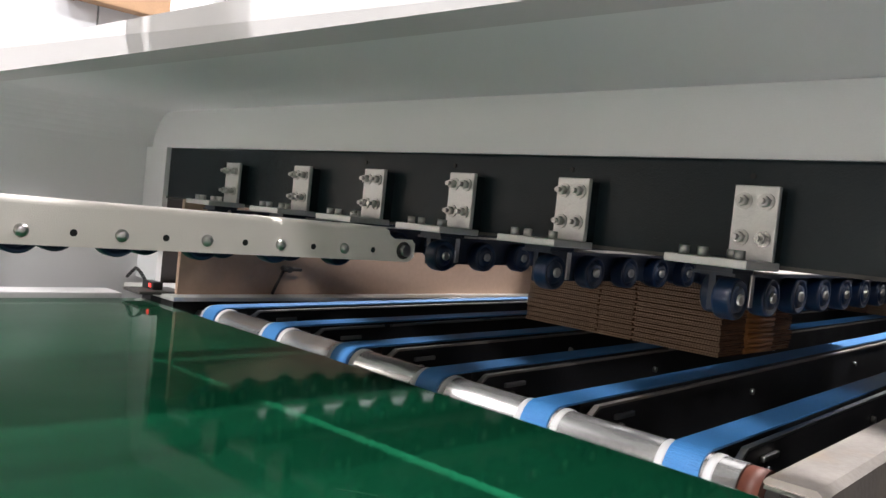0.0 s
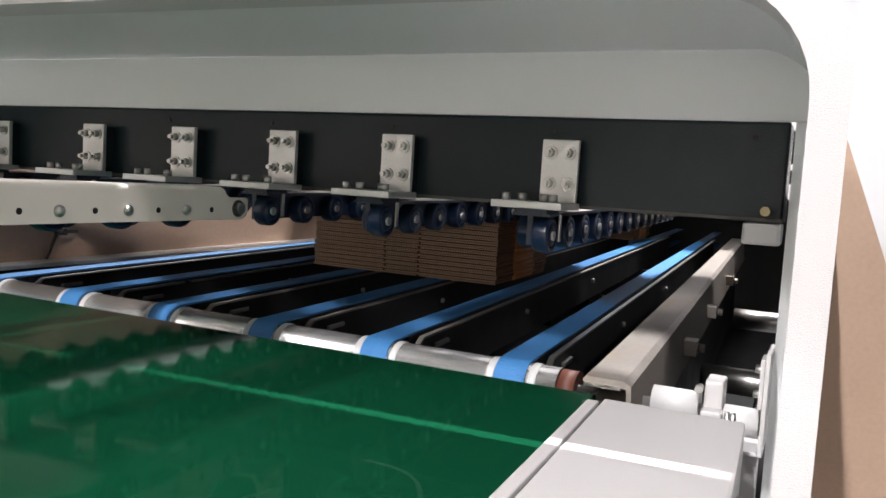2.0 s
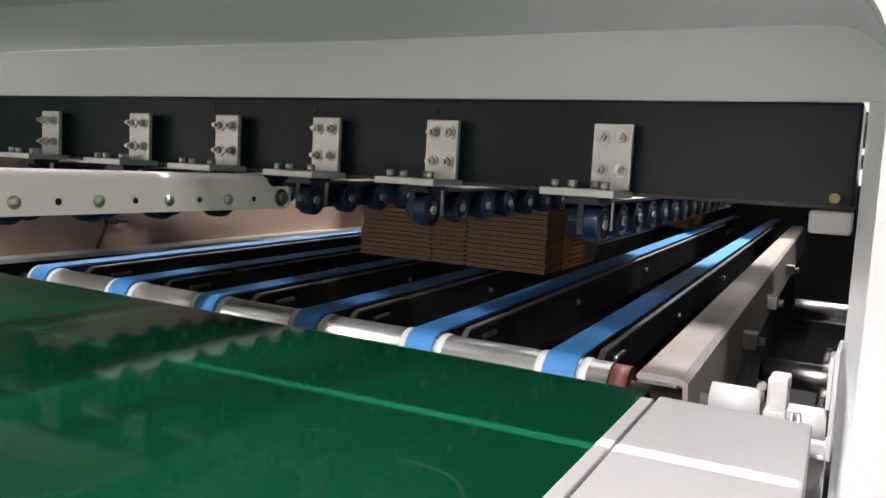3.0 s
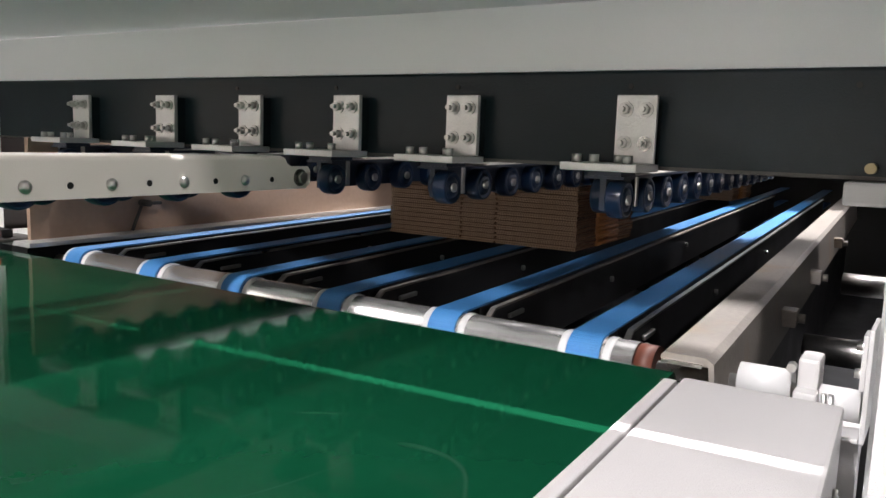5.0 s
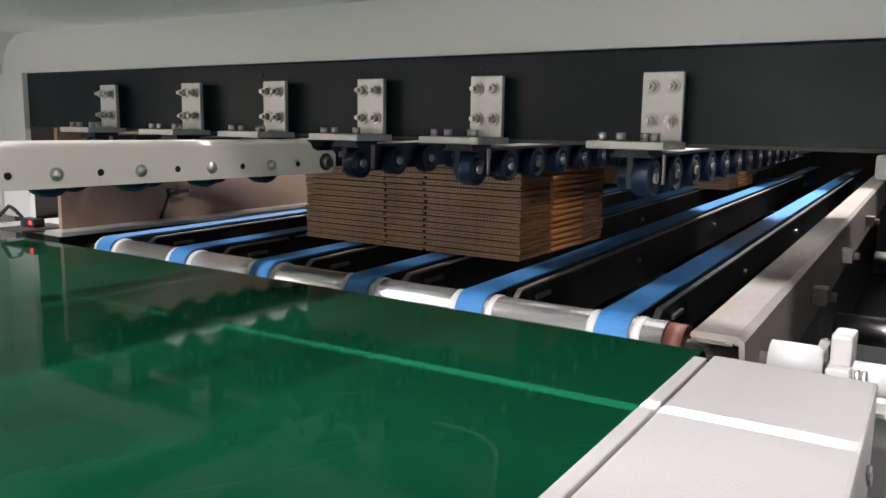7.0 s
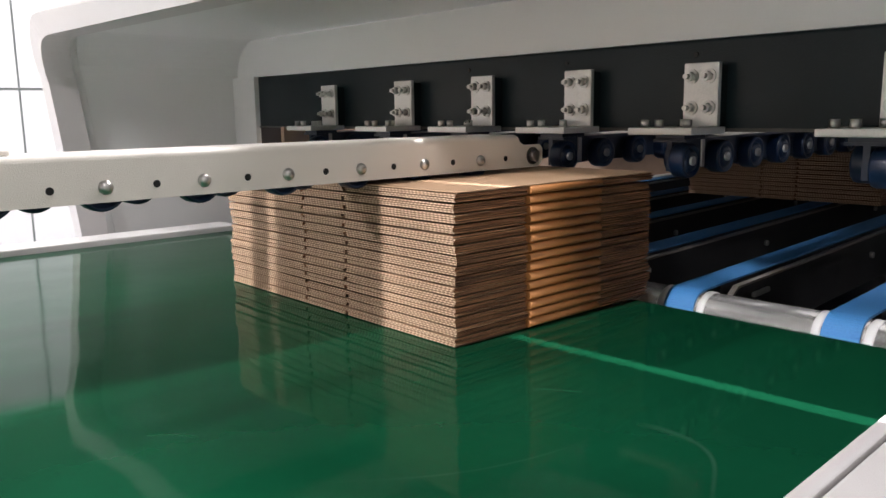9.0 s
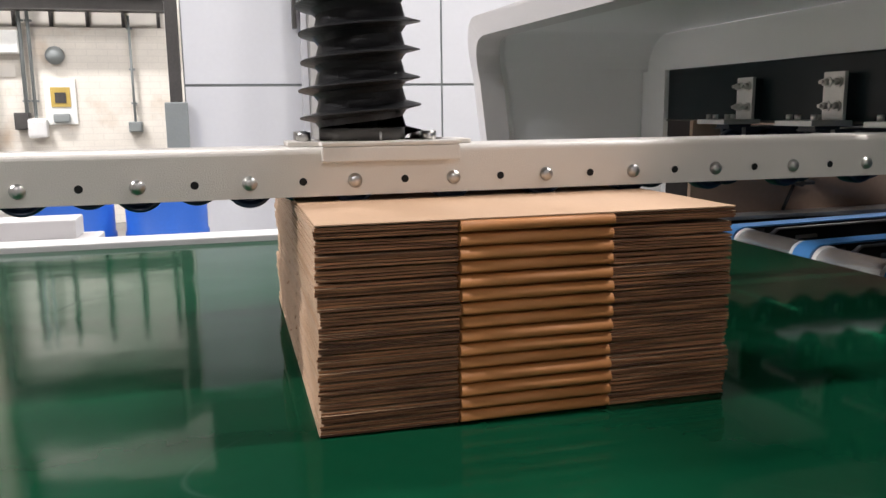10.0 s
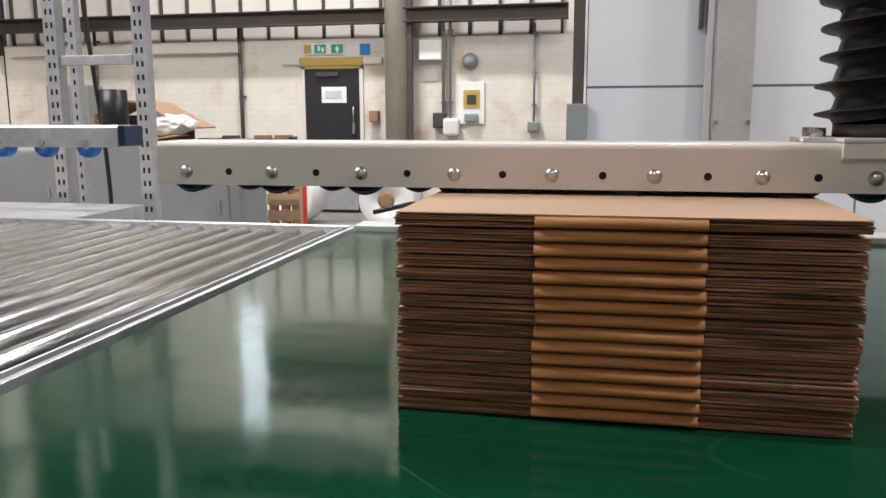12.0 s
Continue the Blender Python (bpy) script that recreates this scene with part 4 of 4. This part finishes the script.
pipe(-9.6, 0.4, 2.85, 0.03, DSTEEL, "dark vertical conduit on the brick wall")


def round_bell():
    t = thing("alarm_bell", "grey round alarm bell on the wall", "bell")
    b = bm_(); lathe(b, (-2.55, 12.93, 2.2), [(0.12, 0.085), (0.14, 0.05), (0.12, -0.02), (0.05, -0.06), (0.01, -0.065)], 24)
    part("gong", b, GREYP, t)


round_bell()


def fire_point():
    t = thing("fire_point", "white wall board with a yellow notice and a bell below", "notice board")
    b = bm_(); box(b, -2.75, 12.98, 1.15, -2.3, 13.019, 1.85, 0.006)
    part("board", b, PAPER, t)
    b = bm_(); box(b, -2.66, 12.965, 1.42, -2.38, 12.979, 1.72)
    part("notice", b, YELLOW, t, "yellow notice")
    b = bm_(); box(b, -2.60, 12.955, 1.48, -2.44, 12.964, 1.64)
    part("notice_mark", b, DSTEEL, t)
    b = bm_(); box(b, -2.64, 12.9, 1.18, -2.40, 12.979, 1.32, 0.03)
    part("call_point", b, GREYP, t)
    b = bm_(); box(b, -3.0, 12.82, 0.95, -2.72, 13.018, 1.25, 0.05)
    part("bag", b, BAG, t)


fire_point()
b = bm_(); box(b, -3.4, 13.0, 1.88, -3.12, 13.018, 2.06); 
tagged(part("wall_label", b, CLAD), "faded cream label under the electrical box", "label")

FAR_SIZE = 0.745
for o in set(bpy.data.objects) - BEFORE:
    if o.parent is None:
        o.matrix_basis = Matrix.Translation((-0.063, -0.208, 0.327)) @ Matrix.Scale(FAR_SIZE, 4)

# ---- white partition of panels ----
PW = 6.0
b = bm_(); box(b, -0.42, PW + 0.012, 0, 12, PW + 0.10, 3.09)
partition = structure("wall_partition", b, GREYP, "white insulated panel partition with grey joints")
PANEL_X = (-0.42, 0.56, 1.69, 2.62, 3.75, 4.88, 6.0, 7.2, 8.4)
for xa, xb in zip(PANEL_X, PANEL_X[1:]):
    for za, zb in ((0.0, 1.50), (1.52, 3.08)):
        b = bm_(); box(b, xa + 0.008, PW, za, xb - 0.008, PW + 0.011, zb, 0.003)
        part("panel", b, PANEL, partition)
b = bm_(); box(b, -0.53, PW - 0.02, 0, -0.44, PW + 0.09, 3.1)
structure("trim", b, DSTEEL, "dark steel edge of the partition")
b = bm_(); box(b, -0.53, PW - 0.05, 3.105, 12, PW + 0.12, 3.2)
structure("trim", b, DSTEEL, "dark steel head rail of the partition")
b = bm_(); box(b, -0.57, PW - 0.10, 0.9, -0.40, PW - 0.025, 1.38, 0.01)
tagged(part("switch_cabinet", b, GREYP), "narrow grey switch cabinet on the partition edge", "cabinet")


def steel_column():
    t = thing("building_column", "grey steel building column with bolts before the partition", "column", kind="structure")
    b = bm_(); box(b, 0.55, 5.72, 0, 0.83, 5.98, 7.8, 0.006)
    part("shaft", b, CONC, t)
    for x in (0.57, 0.81):
        b = bm_(); cyl(b, (x, 5.72, 1.23), (x, 5.70, 1.23), 0.018, 6)
        part("bolt", b, STEEL, t)
    b = bm_(); box(b, 0.50, 5.86, 0, 0.545, 5.97, 3.08)
    part("white_edge", b, PANEL, t)


steel_column()
b = bm_(); box(b, 0.44, 5.88, 1.95, 0.47, 5.98, 2.4, 0.005)
tagged(part("latch", b, DSTEEL), "dark latch on the panel partition", "latch")
b = bm_(); box(b, 2.52, 5.93, 2.12, 2.57, 5.998, 2.24, 0.01)
tagged(part("wall_fixing", b, DSTEEL), "small dark fixing on the panel partition", "fixing")


b = bm_(); box(b, 2.36, 5.80, 2.72, 3.14, 5.96, 2.95, 0.01); box(b, 2.36, 5.96, 2.72, 2.42, 5.999, 2.95); box(b, 3.08, 5.96, 2.72, 3.14, 5.999, 2.95)
tagged(part("wall_cabinet", b, CARD), "dull ochre wall box high on the partition", "wall box")
# ---- rack, cabinets and clutter ----
def slotted_rack():
    t = thing("storage_rack", "galvanised rack frame of slotted uprights and cross bars", "rack")
    slot = bm_(); box(slot, -0.007, -0.0006, -0.016, 0.007, 0.0, 0.016)
    sme = mesh_of("slot", slot, HOLE)
    for x in (-3.40, -2.84):
        b = bm_()
        prism(b, [(x - 0.040, 3.40), (x + 0.040, 3.40), (x + 0.040, 3.47), (x + 0.033, 3.47), (x + 0.033, 3.407), (x - 0.033, 3.407), (x - 0.033, 3.47), (x - 0.040, 3.47)], 0, 3.2, "z")
        u = part("upright", b, GALV, t)
        for k in range(42):
            for dx in (-0.016, 0.016):
                o = part("slot", sme, None, u)
                o.location = (x + dx, 3.3995, 0.08 + 0.075 * k)
    for x in (-3.62, -3.12):
        b = bm_(); box(b, x - 0.03, 3.90, 0, x + 0.03, 3.96, 3.2, 0.004)
        u = part("rear_upright", b, GALV, t)
        for k in range(42):
            o = part("slot", sme, None, u)
            o.location = (x, 3.8995, 0.08 + 0.075 * k)
    for z in (0.66, 1.58, 2.5):
        b = bm_(); box(b, -3.35, 3.41, z, -2.89, 3.45, z + 0.055, 0.004)
        part("cross_bar", b, GALV, t)
    b = bm_()
    lathe(b, (0, 0, 0), [(0.013, 0.36 + 0.115 * k) for k in range(23)], 8, "z")
    for v in b.verts:
        v.co.x += -3.2 + 0.05 * math.sin(v.co.z * 2.1)
        v.co.y += 3.5
    part("hanging_cable", b, BLACK, t)
    b = bm_(); lathe(b, (-3.10, 3.52, 1.15), [(0.060, 0.0), (0.078, 0.005), (0.078, 0.29), (0.060, 0.295)], 24, "z")
    part("black_canister", b, BLACK, t)


slotted_rack()


def low_bench():
    t = thing("steel_bench", "low grey steel bench beside the rack", "bench")
    b = bm_(); box(b, -4.5, 2.55, 0.70, -2.78, 3.25, 0.80, 0.006)
    part("top", b, GALV, t)
    for k in range(6):
        b = bm_(); box(b, -4.45 + 0.28 * k, 2.545, 0.715, -4.25 + 0.28 * k, 2.5495, 0.785)
        part("drawer_front", b, GREYP, t)
    for x in (-4.45, -2.85):
        for y in (2.6, 3.2):
            b = bm_(); box(b, x - 0.03, y - 0.03, 0, x + 0.03, y + 0.03, 0.6995)
            part("leg", b, GALV, t)
    t = thing("card_sheet", "flat brown card sheet on the bench", "card")
    b = bm_(); box(b, -4.3, 2.7, 0.801, -3.6, 3.1, 0.83, 0.004)
    part("sheet", b, CARD, t)


low_bench()


def cabinet(x0, y0, x1, y1, z1, label):
    t = thing("steel_cabinet", label, "cabinet")
    b = bm_(); box(b, x0, y0, 0, x1, y1, z1, 0.01)
    part("case", b, GREYP, t)
    xm = (x0 + x1) / 2
    for xa, xb in ((x0 + 0.01, xm - 0.005), (xm + 0.005, x1 - 0.01)):
        b = bm_(); box(b, xa, y0 - 0.02, 0.06, xb, y0 - 0.001, z1 - 0.02, 0.004)
        d = part("door", b, GREYP, t)
        b = bm_(); box(b, xb - 0.08, y0 - 0.035, z1 * 0.5, xb - 0.06, y0 - 0.021, z1 * 0.5 + 0.1, 0.003)
        part("handle", b, STEEL, d)


cabinet(-4.4, 5.0, -3.12, 5.7, 1.08, "grey steel cabinet with clutter on top")
cabinet(-6.4, 6.4, -5.0, 7.0, 0.95, "grey steel cabinet against the rack")
b = bm_(); box(b, -4.9, 5.3, 0, -4.5, 5.5, 1.55, 0.01)
tagged(part("grey_panel", b, GREYP), "tall grey sheet-metal panel leaning by the rack", "panel")


def clutter():
    t = thing("open_carton", "torn open brown carton lying on the cabinet", "carton")
    b = bm_()
    box(b, -4.28, 5.02, 1.085, -3.66, 5.50, 1.095, 0.002); box(b, -4.28, 5.49, 1.096, -3.66, 5.50, 1.30, 0.002); box(b, -4.28, 5.02, 1.096, -4.27, 5.489, 1.30, 0.002)
    part("tray", b, CARD, t)
    b = bm_()
    prism(b, [(-4.29, 1.305), (-4.02, 1.42), (-3.86, 1.40), (-3.62, 1.27), (-3.46, 1.20), (-3.47, 1.19), (-3.64, 1.255), (-3.87, 1.387), (-4.02, 1.408), (-4.285, 1.295)], 5.04, 5.5, "y")
    part("lid_flap", b, CARD, t, "lifted brown lid flap")
    b = bm_(); prism(b, [(-4.2, 1.12), (-3.75, 1.10), (-3.55, 1.135), (-3.56, 1.145), (-3.76, 1.112), (-4.19, 1.13)], 4.95, 5.2, "y")
    part("front_flap", b, WOOD, t, "pale torn front flap")
    t = thing("plastic_bag", "crumpled white polythene bag on the cabinet", "bag")
    b = bm_()
    bmesh.ops.create_icosphere(b, subdivisions=3, radius=1)
    for v in b.verts:
        k = 1 + 0.25 * noise.noise(v.co * 2.2) + 0.12 * noise.noise(v.co * 6)
        v.co = Vector((-3.66 + v.co.x * 0.22 * k, 5.12 + v.co.y * 0.13 * k, 1.22 + v.co.z * 0.085 * k))
    part("film", b, BAG, t)
    t = thing("scrap_pile", "small brown offcuts on the cabinet's edge", "offcuts")
    rnd = random.Random(4)
    for k in range(9):
        b = bm_()
        x = -3.4 + 0.09 * k
        box(b, x, 5.02 + rnd.uniform(0, 0.1), 1.0805, x + rnd.uniform(0.05, 0.13), 5.2, 1.10 + rnd.uniform(0, 0.05), 0.004)
        part("offcut", b, CARD if k % 2 else DSTEEL, t)


clutter()


def drum(x):
    t = thing("plastic_drum", "blue plastic drum on the floor", "drum", group="blue drums")
    b = bm_()
    lathe(b, (x, 4.3, 0), [(0.20, 0.0), (0.235, 0.03), (0.235, 0.25), (0.242, 0.26), (0.242, 0.29), (0.235, 0.30), (0.235, 0.56), (0.242, 0.57), (0.242, 0.60), (0.235, 0.61), (0.235, 0.80), (0.21, 0.86), (0.20, 0.86)], 28, "z")
    part("shell", b, DRUM, t)
    b = bm_(); cyl(b, (x + 0.1, 4.3, 0.86), (x + 0.1, 4.3, 0.885), 0.035, 14)
    part("bung", b, BLACK, t)


drum(-1.02)
drum(-0.49)


def pallet():
    t = thing("pallet", "pale wooden pallet standing on its edge", "pallet")
    for k in range(5):
        b = bm_(); box(b, -3.34, 6.2, 0.02 + 0.15 * k, -3.02, 6.22, 0.12 + 0.15 * k)
        part("board", b, WOOD, t)
    for x in (-3.33, -3.21, -3.09):
        b = bm_(); box(b, x, 6.2205, 0, x + 0.06, 6.31, 0.75)
        part("bearer", b, WOOD, t)


pallet()


def floor_stores():
    t = thing("black_sacks", "pile of black sacks on the floor", "sacks")
    b = bm_()
    rnd = random.Random(8)
    for k in range(7):
        c = Vector((-1.35 + 0.13 * k, 4.0 + rnd.uniform(-0.05, 0.1), 0.12))
        q = bmesh.ops.create_icosphere(b, subdivisions=3, radius=0.13)
        for v in q["verts"]:
            v.co = c + v.co * (1 + 0.3 * noise.noise(v.co * 9 + c)) * 0.95
    part("sack_pile", b, BLACK, t)
    t = thing("red_canister", "slim red canister on the floor", "canister")
    b = bm_(); lathe(b, (-3.12, 6.45, 0), [(0.07, 0.0), (0.075, 0.02), (0.075, 0.66), (0.03, 0.72), (0.03, 0.76)], 20, "z")
    part("tub", b, REDP, t)
    for x in (-3.92, -2.70):
        t = thing("paper_roll", "white paper roll with an open brown core", "paper roll", group="paper rolls")
        b = bm_()
        lathe(b, (x, 8.3, 0.33), [(0.10, -0.245), (0.10, -0.25), (0.31, -0.25), (0.33, -0.24), (0.33, 0.24), (0.31, 0.25), (0.10, 0.25)], 32)
        part("paper", b, PAPER, t)
        b = bm_(); lathe(b, (x, 8.3, 0.33), [(0.06, -0.254), (0.098, -0.254), (0.098, 0.254), (0.06, 0.254)], 24)
        part("core", b, CARD, t, "brown card core")


floor_stores()
b = bm_(); box(b, -7.50, 6.90, 0, -7.04, 7.30, 7.8, 0.01)
tagged(part("column", b, CLAD), "pale square building column", "column", kind="structure")


def rail_sensor():
    t = thing("sensor_box", "white sensor box with black cables on the far rail", "sensor box")
    b = bm_(); box(b, -0.66, 1.06, 1.03, -0.44, 1.16, 1.072, 0.004)
    part("case", b, WHITE, t)
    b = bm_(); box(b, -0.78, 0.99, 0.95, -0.40, 1.18, 1.029, 0.004)
    part("shelf", b, WHITE, t)
    b = bm_()
    pts = [Vector((-0.66 - 0.05 * k, 1.1, 1.06 + 0.012 * math.sin(k * 1.6))) for k in range(4)]
    for p, q in zip(pts, pts[1:]):
        cyl(b, p, q, 0.006, 8)
    part("cable", b, BLACK, t)
    b = bm_(); box(b, -0.655, 1.055, 1.058, -0.64, 1.0595, 1.066)
    part("indicator", b, LEDR, t)


rail_sensor()


# ---- to the right of the hood ----
b = bm_(); box(b, 2.6, -6.0, 0, 2.68, -0.815, 7.8)
east_panels = structure("wall_panel_side", b, PANEL, "white panel wall beside the machine")
b = bm_()
prism(b, [(-0.792, 0.0), (-0.792, 1.50), (-0.817, 1.445), (-0.956, 1.075), (-1.36, 0.0)], 2.2, 2.23, "x")
tagged(part("brown_board", b, TAN), "tan board leaning beside the machine", "board")


# ---- ceiling lights ----
def tube_light(x, y, sx, sy):
    t = thing("ceiling_light", "long unseen ceiling light with a lit diffuser, added to light the hall", "ceiling light", group="hall lights")
    b = bm_(); box(b, x - sx / 2 - 0.02, y - sy / 2 - 0.02, 7.44, x + sx / 2 + 0.02, y + sy / 2 + 0.02, 7.80)
    part("housing", b, WHITE, t)
    b = bm_(); box(b, x - sx / 2, y - sy / 2, 7.40, x + sx / 2, y + sy / 2, 7.439)
    part("diffuser", b, TUBE, t)


for lx, ly, lsx, lsy, lw in HALL_LIGHTS:
    tube_light(lx, ly, lsx, lsy)


def deep_shade(x, y):
    """Unseen trough of blades, added so one lamp's light falls straight down as a stripe."""
    t = thing("stripe_baffle", "unseen black trough added under a ceiling lamp to narrow its light", "lamp shade")
    for side in (-1, 1):
        b = bm_(); box(b, x + side * 0.014 - 0.002, y - 0.425, 5.2, x + side * 0.014 + 0.002, y + 0.425, 7.38)
        part("blade", b, HOLE, t)
        b = bm_(); box(b, x - 0.012, y + side * 0.42 - 0.002, 5.2, x + 0.012, y + side * 0.42 + 0.002, 7.38)
        part("end_plate", b, HOLE, t)


deep_shade(0.6265, 0.04)


# ---- what moves ----
def motions():
    # corner of the bundle: seconds, x, y, z
    def rows(path):
        return [(t, pose(x, y, z, 0, -0.7 if x > 0.9 else 0, 0)) for t, x, y, z in path]
    lead = [(0, 1.64, -0.094, 1.0455), (5.0, 1.628, -0.09, 1.0455), (5.5, 1.584, -0.094, 1.045), (6.0, 1.47, -0.104, 1.0435), (6.5, 1.34, -0.113, 1.042), (6.7, 1.285, -0.115, 1.0415), (7.5, 1.03, -0.118, 1.038),
            (8.3, 0.779, -0.122, 1.031), (8.5, 0.718, -0.140, 1.031), (8.8, 0.611, -0.147, 1.031), (9.0, 0.516, -0.152, 1.031), (9.2, 0.389, -0.158, 1.031), (9.5, 0.216, -0.165, 1.031),
            (9.8, 0.049, -0.168, 1.031), (10.0, -0.058, -0.166, 1.031), (10.2, -0.177, -0.166, 1.031), (10.5, -0.323, -0.166, 1.031), (10.8, -0.405, -0.166, 1.031), (11.0, -0.42, -0.166, 1.031), (12.0, -0.42, -0.166, 1.031)]
    walk(BUNDLE, rows(lead))
    follow = [(0, 3.55, 0.0, 1.0685), (5.0, 3.53, 0.0, 1.0683), (6.7, 3.1, -0.01, 1.063), (8.3, 2.40, -0.03, 1.0545), (9.0, 2.0, -0.06, 1.050), (9.5, 1.80, -0.085, 1.0475), (10.2, 1.66, -0.094, 1.046), (12.0, 1.64, -0.094, 1.0455)]
    walk(BUNDLE2, rows(follow))


motions()
